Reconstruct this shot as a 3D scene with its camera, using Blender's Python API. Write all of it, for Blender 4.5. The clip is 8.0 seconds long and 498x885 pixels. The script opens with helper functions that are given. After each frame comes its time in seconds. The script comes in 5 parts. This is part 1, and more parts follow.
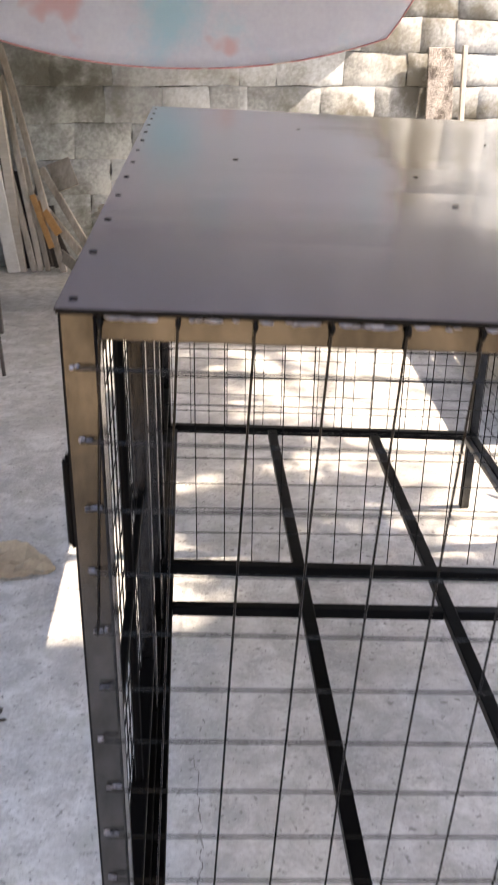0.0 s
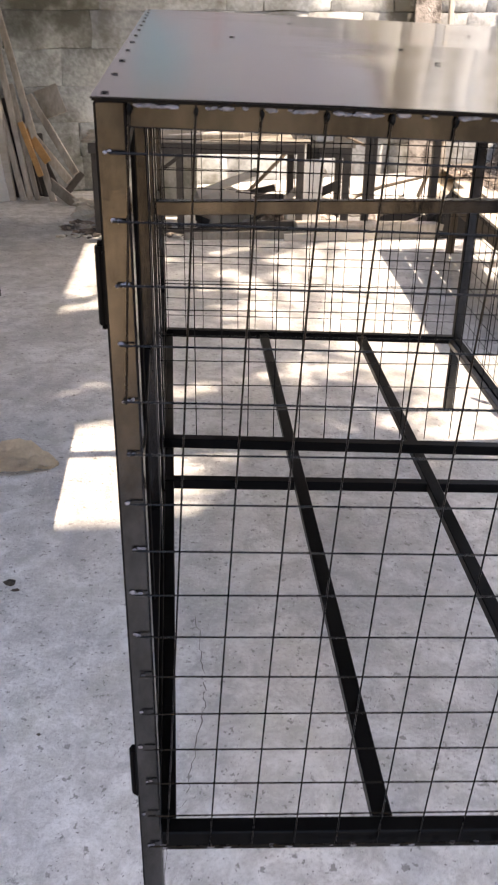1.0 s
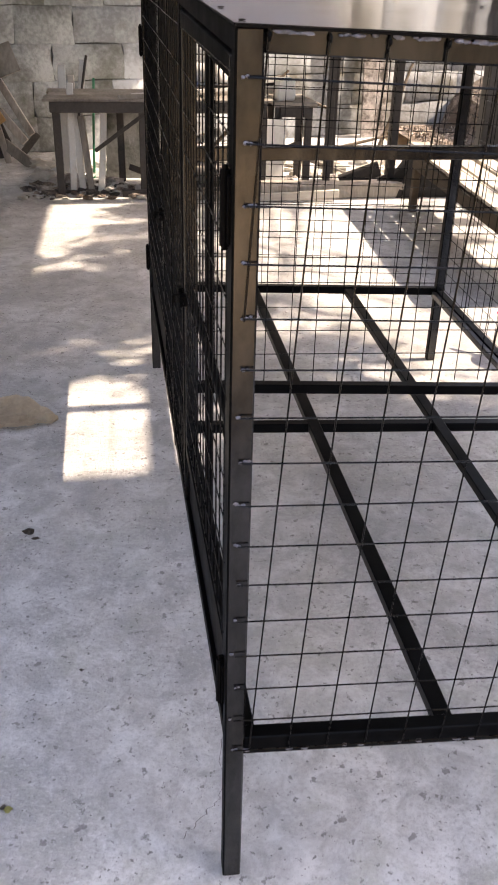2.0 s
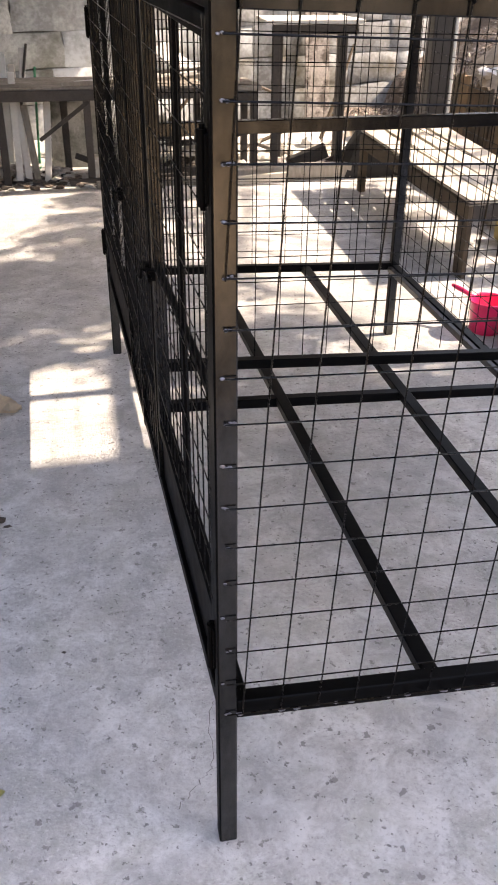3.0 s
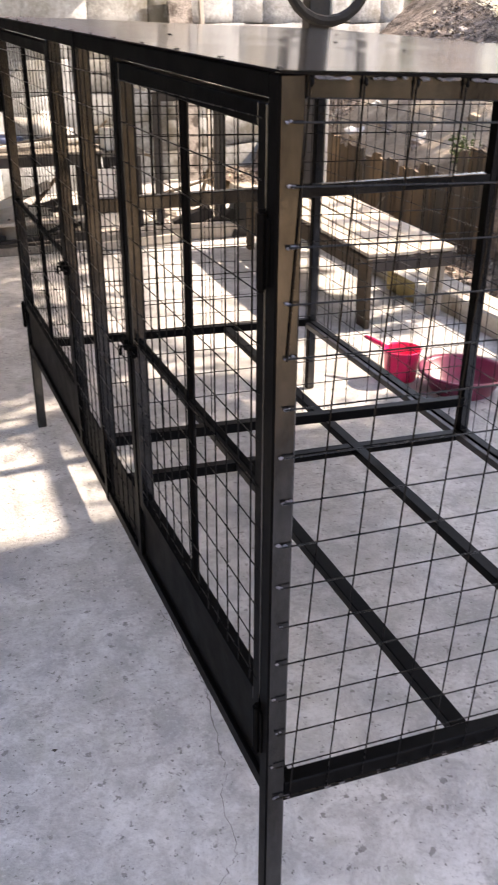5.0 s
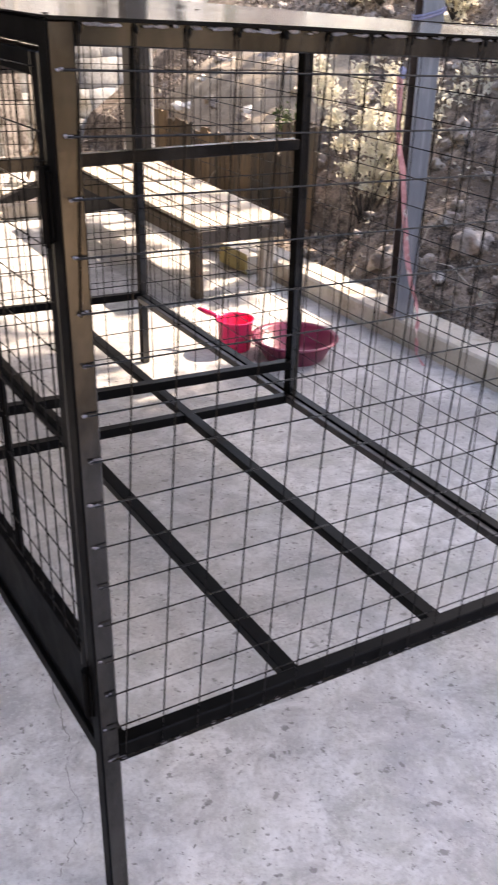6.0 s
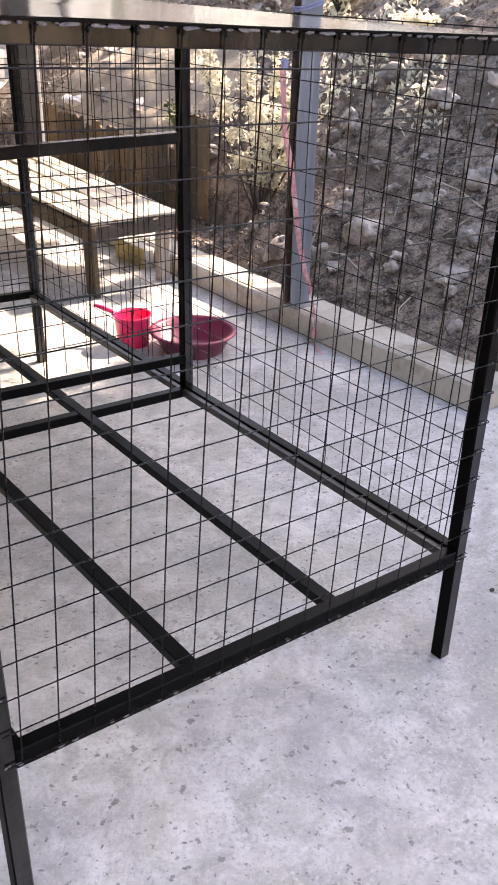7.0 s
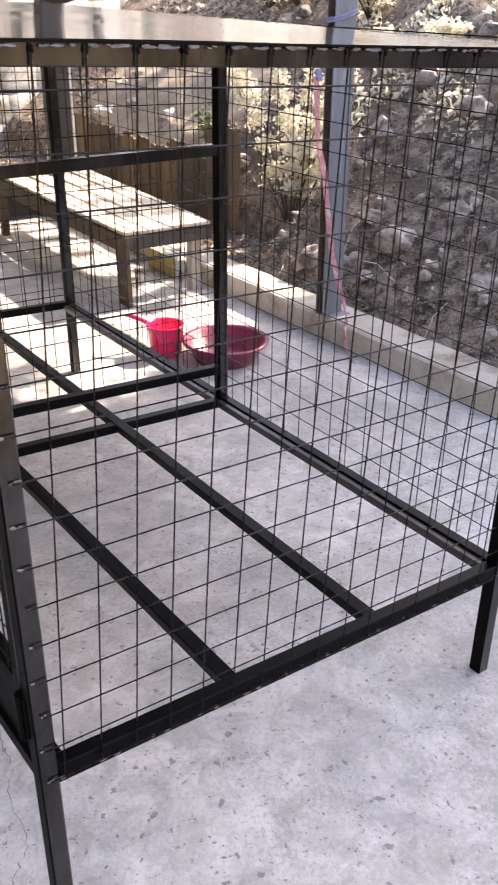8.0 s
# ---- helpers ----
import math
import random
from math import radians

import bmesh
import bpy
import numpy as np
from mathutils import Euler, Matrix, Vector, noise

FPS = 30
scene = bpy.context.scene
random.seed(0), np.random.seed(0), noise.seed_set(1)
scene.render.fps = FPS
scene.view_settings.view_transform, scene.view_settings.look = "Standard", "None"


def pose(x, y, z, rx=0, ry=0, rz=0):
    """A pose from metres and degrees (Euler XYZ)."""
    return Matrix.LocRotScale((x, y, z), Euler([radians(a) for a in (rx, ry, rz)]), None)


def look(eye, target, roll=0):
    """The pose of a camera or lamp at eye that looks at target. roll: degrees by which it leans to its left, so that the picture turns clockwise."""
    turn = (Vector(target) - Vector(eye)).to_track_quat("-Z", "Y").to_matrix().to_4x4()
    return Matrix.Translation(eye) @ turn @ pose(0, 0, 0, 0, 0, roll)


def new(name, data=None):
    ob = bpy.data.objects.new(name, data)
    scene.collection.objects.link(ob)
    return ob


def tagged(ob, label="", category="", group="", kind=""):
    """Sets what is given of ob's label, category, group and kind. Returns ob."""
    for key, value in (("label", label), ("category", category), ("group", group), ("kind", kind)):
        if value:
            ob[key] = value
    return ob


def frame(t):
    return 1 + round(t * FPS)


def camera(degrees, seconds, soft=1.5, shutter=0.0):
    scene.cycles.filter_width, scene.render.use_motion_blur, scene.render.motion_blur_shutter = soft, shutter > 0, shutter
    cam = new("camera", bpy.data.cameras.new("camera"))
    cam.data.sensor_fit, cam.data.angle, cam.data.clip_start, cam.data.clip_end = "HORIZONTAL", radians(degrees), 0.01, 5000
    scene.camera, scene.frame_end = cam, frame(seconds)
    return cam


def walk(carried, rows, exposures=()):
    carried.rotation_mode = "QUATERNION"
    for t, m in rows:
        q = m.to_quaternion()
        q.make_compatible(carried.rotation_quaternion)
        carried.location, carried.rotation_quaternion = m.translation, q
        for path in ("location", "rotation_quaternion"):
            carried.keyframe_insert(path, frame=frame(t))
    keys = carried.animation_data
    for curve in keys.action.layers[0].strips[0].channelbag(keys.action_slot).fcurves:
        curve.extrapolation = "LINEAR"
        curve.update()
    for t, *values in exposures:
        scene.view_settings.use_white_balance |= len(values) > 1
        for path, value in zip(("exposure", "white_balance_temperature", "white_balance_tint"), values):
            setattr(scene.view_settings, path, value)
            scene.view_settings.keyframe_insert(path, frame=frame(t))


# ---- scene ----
cam = camera(31.9, 8.0, soft=1.8, shutter=0.4)
PATH = [
    (0, (0.157, -0.797, 1.79), (0.233, 1.029, 0.977), 0.8),
    (0.5, (0.183, -0.967, 1.713), (0.199, 0.835, 0.845), 0.5),
    (1, (0.126, -1.022, 1.675), (0.229, 0.752, 0.758), 0.8),
    (1.2, (0.075, -1.032, 1.665), (0.216, 0.73, 0.73), 0.7),
    (2.3, (-0.138, -1.138, 1.617), (0.123, 0.585, 0.637), 1.4),
    (2.5, (-0.124, -1.146, 1.6), (0.15, 0.575, 0.618), 0.9),
    (3, (-0.164, -1.136, 1.608), (0.175, 0.566, 0.615), 0.5),
    (3.5, (-0.301, -1.09, 1.615), (0.122, 0.609, 0.648), 0.2),
    (3.8, (-0.368, -1.065, 1.631), (0.111, 0.631, 0.685), -0.1),
    (4, (-0.398, -1.062, 1.669), (0.122, 0.656, 0.787), -0.0),
    (4.2, (-0.409, -1.055, 1.688), (0.12, 0.667, 0.818), 0.1),
    (5.3, (-0.416, -1.028, 1.618), (0.3, 0.611, 0.722), 0.5),
    (5.5, (-0.406, -1.039, 1.616), (0.375, 0.566, 0.714), 0.7),
    (6, (-0.359, -1.084, 1.603), (0.563, 0.434, 0.683), 1.4),
    (6.5, (-0.326, -1.108, 1.602), (0.698, 0.338, 0.673), 1.7),
    (7, (-0.311, -1.12, 1.609), (0.767, 0.284, 0.678), 1.4),
    (7.5, (-0.317, -1.115, 1.612), (0.757, 0.297, 0.688), 0.9),
    (8, (-0.33, -1.096, 1.622), (0.703, 0.349, 0.703), 0.6),
]
walk(cam, [(t, look(eye, target, roll)) for t, eye, target, roll in PATH],
     [(0, 2.56, 7700, 16), (1.2, 2.3, 7750, 18), (2.3, 2.12, 7800, 19), (3.4, 2.18, 7750, 19), (4.2, 2.2, 7700, 19), (5.4, 2.24, 7800, 20), (6.3, 2.41, 7950, 21), (8, 2.53, 8000, 21)])

# ---- light ----
SUN_TO = Vector((0.792, 0.027, 0.66)).normalized()
world = bpy.data.worlds.new("sky")
scene.world = world
world.use_nodes = True
wn = world.node_tree
sky = wn.nodes.new("ShaderNodeTexSky")
sky.sky_type = "NISHITA"
sky.sun_disc = False
sky.sun_elevation = math.asin(SUN_TO.z)
sky.sun_rotation = math.atan2(SUN_TO.x, SUN_TO.y)
sky.dust_density = 2.0
wn.nodes["Background"].inputs["Strength"].default_value = 0.15
wn.links.new(sky.outputs[0], wn.nodes["Background"].inputs["Color"])
sun = new("sun", bpy.data.lights.new("sun", "SUN"))
sun.data.energy = 3.2
sun.data.angle = radians(0.6)
sun.data.color = (1.0, 0.93, 0.82)
sun.matrix_world = look(SUN_TO * 20, (0, 0, 0))

# ---- materials ----


def mat(name, base, rough=0.6, metal=0.0, dark=None, scale=6.0, fine=60.0, bump=0.2, depth=0.01, rnd=0.0, stain=None, stain_scale=1.2,
        stain_edge=(0.5, 0.65), rough_var=0.15, spec=0.5, stretch=(1, 1, 1), coat=0.0, speck=None, mid=0.6, ior=1.5, span=(0.3, 0.7), spec_low=None):
    """Noise-worn surface: two scales of colour noise, optional stains, specks and bump."""
    m = bpy.data.materials.new(name)
    m.use_nodes = True
    nt = m.node_tree
    p = nt.nodes["Principled BSDF"]
    L = nt.links.new
    mp = nt.nodes.new("ShaderNodeMapping")
    mp.inputs["Scale"].default_value = stretch
    geo = nt.nodes.new("ShaderNodeNewGeometry")
    L(geo.outputs["Position"], mp.inputs["Vector"])
    n1 = nt.nodes.new("ShaderNodeTexNoise")
    n1.inputs["Scale"].default_value, n1.inputs["Detail"].default_value, n1.inputs["Roughness"].default_value = scale, 6, 0.62
    n2 = nt.nodes.new("ShaderNodeTexNoise")
    n2.inputs["Scale"].default_value, n2.inputs["Detail"].default_value = fine, 4
    for n in (n1, n2):
        L(mp.outputs[0], n.inputs["Vector"])
    mix = nt.nodes.new("ShaderNodeMix")
    mix.data_type = "RGBA"
    dark = dark or tuple(c * mid for c in base)
    mix.inputs[6].default_value, mix.inputs[7].default_value = (*dark, 1), (*base, 1)
    add = nt.nodes.new("ShaderNodeMath")
    add.operation = "MULTIPLY_ADD"
    L(n2.outputs["Fac"], add.inputs[0])
    add.inputs[1].default_value = 0.45
    sub = nt.nodes.new("ShaderNodeMath")
    sub.operation = "SUBTRACT"
    L(n1.outputs["Fac"], sub.inputs[0])
    sub.inputs[1].default_value = 0.22
    L(sub.outputs[0], add.inputs[2])
    ramp = nt.nodes.new("ShaderNodeMapRange")
    ramp.inputs["From Min"].default_value, ramp.inputs["From Max"].default_value = span
    L(add.outputs[0], ramp.inputs["Value"])
    L(ramp.outputs[0], mix.inputs[0])
    col = mix.outputs[2]
    if stain:
        n3 = nt.nodes.new("ShaderNodeTexNoise")
        n3.inputs["Scale"].default_value, n3.inputs["Detail"].default_value, n3.inputs["Roughness"].default_value = stain_scale, 7, 0.65
        L(mp.outputs[0], n3.inputs["Vector"])
        r3 = nt.nodes.new("ShaderNodeMapRange")
        r3.inputs["From Min"].default_value, r3.inputs["From Max"].default_value = stain_edge
        L(n3.outputs["Fac"], r3.inputs["Value"])
        m3 = nt.nodes.new("ShaderNodeMix")
        m3.data_type = "RGBA"
        L(r3.outputs[0], m3.inputs[0])
        L(col, m3.inputs[6])
        m3.inputs[7].default_value = (*stain, 1)
        col = m3.outputs[2]
    if speck:
        v = nt.nodes.new("ShaderNodeTexNoise")
        v.inputs["Scale"].default_value, v.inputs["Detail"].default_value = speck[1], 3
        L(geo.outputs["Position"], v.inputs["Vector"])
        r4 = nt.nodes.new("ShaderNodeMapRange")
        r4.inputs["From Min"].default_value, r4.inputs["From Max"].default_value = speck[2], speck[2] + 0.06
        L(v.outputs["Fac"], r4.inputs["Value"])
        m4 = nt.nodes.new("ShaderNodeMix")
        m4.data_type = "RGBA"
        L(r4.outputs[0], m4.inputs[0])
        L(col, m4.inputs[6])
        m4.inputs[7].default_value = (*speck[0], 1)
        col = m4.outputs[2]
    if rnd:
        oi = nt.nodes.new("ShaderNodeObjectInfo")
        hsv = nt.nodes.new("ShaderNodeHueSaturation")
        mr = nt.nodes.new("ShaderNodeMapRange")
        mr.inputs["To Min"].default_value, mr.inputs["To Max"].default_value = 1 - rnd, 1 + rnd
        L(oi.outputs["Random"], mr.inputs["Value"])
        L(mr.outputs[0], hsv.inputs["Value"])
        L(col, hsv.inputs["Color"])
        col = hsv.outputs[0]
    L(col, p.inputs["Base Color"])
    rr = nt.nodes.new("ShaderNodeMapRange")
    rr.inputs["To Min"].default_value, rr.inputs["To Max"].default_value = max(rough - rough_var, 0.03), min(rough + rough_var, 1)
    L(n1.outputs["Fac"], rr.inputs["Value"])
    L(rr.outputs[0], p.inputs["Roughness"])
    p.inputs["Metallic"].default_value = metal
    p.inputs["Specular IOR Level"].default_value = spec
    if spec_low is not None:
        n5 = nt.nodes.new("ShaderNodeTexNoise")
        n5.inputs["Scale"].default_value, n5.inputs["Detail"].default_value, n5.inputs["Roughness"].default_value = scale * 1.4, 5, 0.7
        L(mp.outputs[0], n5.inputs["Vector"])
        r5 = nt.nodes.new("ShaderNodeMapRange")
        r5.inputs["From Min"].default_value, r5.inputs["From Max"].default_value = 0.40, 0.60
        r5.inputs["To Min"].default_value, r5.inputs["To Max"].default_value = spec_low, spec
        L(n5.outputs["Fac"], r5.inputs["Value"])
        L(r5.outputs[0], p.inputs["Specular IOR Level"])
    p.inputs["Coat Weight"].default_value = coat
    p.inputs["IOR"].default_value = ior
    if bump:
        b = nt.nodes.new("ShaderNodeBump")
        b.inputs["Strength"].default_value, b.inputs["Distance"].default_value = bump, depth
        L(add.outputs[0], b.inputs["Height"])
        L(b.outputs[0], p.inputs["Normal"])
    return m




def concrete_material():
    """Trowelled slab: broad stains, mid mottling, gritty grain, dark pits and pale scuffs."""
    m = bpy.data.materials.new("concrete_floor")
    m.use_nodes = True
    nt = m.node_tree
    p = nt.nodes["Principled BSDF"]
    L = nt.links.new
    geo = nt.nodes.new("ShaderNodeNewGeometry")

    def noise_tex(scale, detail, rough, warp=0.0):
        n = nt.nodes.new("ShaderNodeTexNoise")
        n.inputs["Scale"].default_value, n.inputs["Detail"].default_value = scale, detail
        n.inputs["Roughness"].default_value, n.inputs["Distortion"].default_value = rough, warp
        L(geo.outputs["Position"], n.inputs["Vector"])
        return n.outputs["Fac"]

    def ramp(src, lo, hi, a=0.0, b=1.0):
        r = nt.nodes.new("ShaderNodeMapRange")
        r.inputs["From Min"].default_value, r.inputs["From Max"].default_value = lo, hi
        r.inputs["To Min"].default_value, r.inputs["To Max"].default_value = a, b
        L(src, r.inputs["Value"])
        return r.outputs[0]

    def blend(fac, a, b, kind="MIX"):
        x = nt.nodes.new("ShaderNodeMix")
        x.data_type, x.blend_type = "RGBA", kind
        L(fac, x.inputs[0])
        for k, v in ((6, a), (7, b)):
            if isinstance(v, tuple):
                x.inputs[k].default_value = (*v, 1)
            else:
                L(v, x.inputs[k])
        return x.outputs[2]

    big = noise_tex(1.1, 5, 0.6, 0.4)
    mid = noise_tex(9, 8, 0.72, 0.5)
    grain = noise_tex(75, 5, 0.65)
    grit = noise_tex(190, 3, 0.6)
    patch = ramp(noise_tex(3.0, 4, 0.6, 0.3), 0.40, 0.62, 0.32, 1.0)

    def times(a, b):
        x = nt.nodes.new("ShaderNodeMath")
        x.operation = "MULTIPLY"
        L(a, x.inputs[0])
        L(b, x.inputs[1])
        return x.outputs[0]

    c = blend(ramp(mid, 0.40, 0.60), (0.44, 0.437, 0.43), (0.66, 0.657, 0.65))
    c = blend(ramp(big, 0.45, 0.66, 0, 0.8), c, (0.33, 0.322, 0.312))
    c = blend(ramp(noise_tex(2.1, 6, 0.68, 0.9), 0.54, 0.66, 0, 0.55), c, (0.35, 0.352, 0.362))
    c = blend(ramp(noise_tex(3.4, 5, 0.6, 0.5), 0.57, 0.70, 0, 0.6), c, (0.70, 0.695, 0.685))
    c = blend(ramp(noise_tex(5.0, 6, 0.65, 0.6), 0.52, 0.66, 0, 0.6), c, (0.415, 0.425, 0.385))
    c = blend(times(ramp(grain, 0.38, 0.47, 0.5, 0), patch), c, (0.31, 0.30, 0.295))
    c = blend(times(ramp(grain, 0.55, 0.64, 0, 0.5), patch), c, (0.72, 0.715, 0.71))
    c = blend(ramp(grit, 0.62, 0.68, 0, 0.35), c, (0.24, 0.235, 0.23))
    c = blend(ramp(noise_tex(30, 4, 0.6, 0.1), 0.625, 0.66, 0, 0.85), c, (0.23, 0.22, 0.215))
    c = blend(ramp(noise_tex(62, 3, 0.55, 0.1), 0.655, 0.685, 0, 0.8), c, (0.16, 0.155, 0.15))
    c = blend(ramp(noise_tex(15, 6, 0.7, 0.3), 0.65, 0.70, 0, 0.75), c, (0.27, 0.262, 0.25))
    # the slab's own dirt and the cage roof's shade, both painted under the cage
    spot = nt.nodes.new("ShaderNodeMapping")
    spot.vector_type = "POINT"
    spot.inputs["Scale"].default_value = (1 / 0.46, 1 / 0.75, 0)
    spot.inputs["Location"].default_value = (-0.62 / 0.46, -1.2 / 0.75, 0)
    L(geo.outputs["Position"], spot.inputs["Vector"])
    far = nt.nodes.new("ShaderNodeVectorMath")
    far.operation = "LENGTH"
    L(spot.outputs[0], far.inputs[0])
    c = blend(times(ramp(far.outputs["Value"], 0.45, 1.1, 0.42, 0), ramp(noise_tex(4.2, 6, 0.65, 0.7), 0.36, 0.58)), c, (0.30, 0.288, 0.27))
    L(c, p.inputs["Base Color"])
    L(ramp(mid, 0.3, 0.7, 0.95, 0.7), p.inputs["Roughness"])
    p.inputs["Specular IOR Level"].default_value = 0.35
    add = nt.nodes.new("ShaderNodeMath")
    add.operation = "ADD"
    L(noise_tex(34, 6, 0.65, 0.4), add.inputs[0])
    L(ramp(grain, 0.3, 0.7, 0, 0.6), add.inputs[1])
    bmp = nt.nodes.new("ShaderNodeBump")
    bmp.inputs["Strength"].default_value, bmp.inputs["Distance"].default_value = 1.0, 0.0038
    L(add.outputs[0], bmp.inputs["Height"])
    L(bmp.outputs[0], p.inputs["Normal"])
    return m


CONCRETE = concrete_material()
KERB = mat("kerb_concrete", (0.56, 0.54, 0.49), 0.85, dark=(0.40, 0.375, 0.32), scale=4, fine=60, bump=0.4, stain=(0.25, 0.21, 0.16), stain_scale=3)
STONE = mat("wall_block", (0.55, 0.585, 0.615), 0.9, dark=(0.30, 0.32, 0.335), scale=2.6, fine=30, bump=0.6, depth=0.012, rnd=0.24, span=(0.36, 0.64),
            stain=(0.20, 0.20, 0.18), stain_scale=2.0, stain_edge=(0.50, 0.66))
BROWN_STONE = mat("brown_block", (0.44, 0.455, 0.46), 0.9, dark=(0.20, 0.205, 0.205), scale=2.6, fine=30, bump=0.6, depth=0.012, rnd=0.24, span=(0.36, 0.64),
                  stain=(0.145, 0.135, 0.11), stain_scale=2.0, stain_edge=(0.47, 0.62))
MOSSY = mat("mossy_block", (0.43, 0.45, 0.45), 0.95, dark=(0.19, 0.20, 0.195), scale=2.2, fine=30, bump=0.8, depth=0.016, rnd=0.05, span=(0.36, 0.64),
            stain=(0.11, 0.112, 0.095), stain_scale=1.6, stain_edge=(0.49, 0.66))
MORTAR = mat("mortar", (0.30, 0.295, 0.28), 0.95, dark=(0.14, 0.14, 0.125), scale=3, fine=40, bump=0.8, stain=(0.07, 0.08, 0.055), stain_scale=2.4)
EARTH = mat("earth", (0.34, 0.28, 0.235), 0.95, dark=(0.045, 0.034, 0.028), scale=11, fine=80, bump=1.0, depth=0.03, stain=(0.13, 0.098, 0.075), stain_scale=2.4, stain_edge=(0.50, 0.60), span=(0.38, 0.62))
TAN_GROUND = mat("tan_ground", (0.66, 0.51, 0.34), 0.95, dark=(0.50, 0.37, 0.23), scale=2, fine=40, bump=0.5)
ROCK = mat("rock", (0.52, 0.475, 0.44), 0.92, dark=(0.22, 0.195, 0.18), scale=9, fine=50, bump=0.9, depth=0.02, rnd=0.3, stain=(0.10, 0.083, 0.073), stain_scale=6, stain_edge=(0.50, 0.62))
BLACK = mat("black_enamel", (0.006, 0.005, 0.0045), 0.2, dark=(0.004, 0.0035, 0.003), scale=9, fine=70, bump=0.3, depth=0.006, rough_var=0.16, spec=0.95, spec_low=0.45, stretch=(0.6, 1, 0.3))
# dust on black, with reflected light put into the lighter colour
DUSTY_SHEEN = mat("dusty_black_with_sheen", (0.035, 0.032, 0.033), 0.35, dark=(0.014, 0.012, 0.012), scale=14, fine=90, bump=0.1, spec=0.5, stretch=(0.3, 1, 1))
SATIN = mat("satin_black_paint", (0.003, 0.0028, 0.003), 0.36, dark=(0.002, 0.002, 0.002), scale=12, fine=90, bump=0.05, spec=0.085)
# darker, duller black that carries the shade of the cage's left side
SHADE_BLACK = mat("shaded_side_black", (0.003, 0.0026, 0.0026), 0.5, dark=(0.002, 0.002, 0.002), scale=12, fine=90, bump=0.05, spec=0.04)
WIRE = mat("wire_enamel", (0.005, 0.0045, 0.0045), 0.28, scale=30, fine=200, bump=0, spec=0.2)
WELD = mat("weld_bead", (0.33, 0.33, 0.38), 0.35, 0.8, dark=(0.12, 0.12, 0.135), scale=80, fine=300, bump=0.5)
SHEET = mat("steel_sheet", (0.048, 0.043, 0.055), 0.13, 0.0, dark=(0.024, 0.021, 0.028), scale=1.6, fine=16, bump=0.012, rough_var=0.06, stretch=(0.6, 5, 1), ior=2.0, coat=1.0)
SHEET.node_tree.nodes["Principled BSDF"].inputs["Coat Roughness"].default_value = 0.12
WOOD_GREY = mat("weathered_wood", (0.46, 0.42, 0.37), 0.8, dark=(0.20, 0.175, 0.145), scale=5, fine=50, bump=0.4, rnd=0.35, stretch=(1, 1, 0.25))
WOOD_PALE = mat("pale_wood", (0.55, 0.51, 0.45), 0.8, dark=(0.40, 0.36, 0.31), scale=5, fine=50, bump=0.3, rnd=0.1, stretch=(0.2, 1, 1))
WOOD_TABLE = mat("table_plank", (0.56, 0.52, 0.45), 0.75, dark=(0.36, 0.32, 0.26), scale=5, fine=60, bump=0.3, rnd=0.12, stretch=(1, 0.12, 1))
WOOD_DARK = mat("dark_wood", (0.062, 0.053, 0.048), 0.7, dark=(0.03, 0.025, 0.022), scale=6, fine=60, bump=0.4, rnd=0.2)
WOOD_TAN = mat("tan_boards", (0.20, 0.135, 0.08), 0.85, dark=(0.085, 0.062, 0.042), scale=4, fine=40, bump=0.6, rnd=0.3, stretch=(2, 2, 0.3),
               stain=(0.085, 0.075, 0.064), stain_scale=2.4, stain_edge=(0.47, 0.6))
WOOD_APRON = mat("brown_apron_board", (0.095, 0.07, 0.047), 0.8, dark=(0.05, 0.037, 0.025), scale=5, fine=60, bump=0.4, rnd=0.1, stretch=(1, 0.15, 1))
WOOD_ORANGE = mat("fresh_cut_wood", (0.5, 0.29, 0.12), 0.7, dark=(0.33, 0.17, 0.06), scale=8, fine=60, bump=0.3)
POLE_GREY = mat("grey_steel_post", (0.25, 0.268, 0.305), 0.45, 0.2, dark=(0.16, 0.17, 0.195), scale=5, fine=50, bump=0.15, stretch=(3, 3, 0.25),
                stain=(0.40, 0.41, 0.44), stain_scale=5, stain_edge=(0.55, 0.68))
CHANNEL_IN = mat("rusty_channel_inside", (0.12, 0.088, 0.078), 0.7, dark=(0.06, 0.045, 0.04), scale=9, fine=60, bump=0.2)
POST_DARK = mat("dark_painted_post", (0.06, 0.053, 0.05), 0.5, scale=6, fine=60, bump=0.15)
PINK = mat("pink_plastic", (0.85, 0.03, 0.15), 0.3, dark=(0.76, 0.025, 0.12), scale=5, fine=60, bump=0.02, rough_var=0.05)
MAROON = mat("purple_plastic", (0.24, 0.028, 0.075), 0.32, dark=(0.18, 0.02, 0.055), scale=5, fine=80, bump=0.03, rough_var=0.08)
RUBBER = mat("black_rubber", (0.022, 0.021, 0.021), 0.7, scale=20, fine=120, bump=0.3)
CANOPY = mat("canopy_sheet", (0.44, 0.47, 0.56), 0.5, 0.2, scale=2, fine=30, bump=0.1)
TAN_WALL = mat("tan_wall", (0.56, 0.50, 0.38), 0.85, dark=(0.46, 0.40, 0.29), scale=2, fine=40, bump=0.3)
LEASH = mat("red_webbing", (0.66, 0.33, 0.34), 0.8, dark=(0.40, 0.16, 0.17), scale=40, fine=300, bump=0.4, stain=(0.62, 0.52, 0.50), stain_scale=14, stain_edge=(0.55, 0.62))
ROPE = mat("blue_rope", (0.27, 0.29, 0.46), 0.8, scale=60, fine=300, bump=0.3)
LITTER = mat("dry_leaf", (0.30, 0.24, 0.17), 0.8, dark=(0.14, 0.10, 0.07), scale=12, fine=80, bump=0.2)
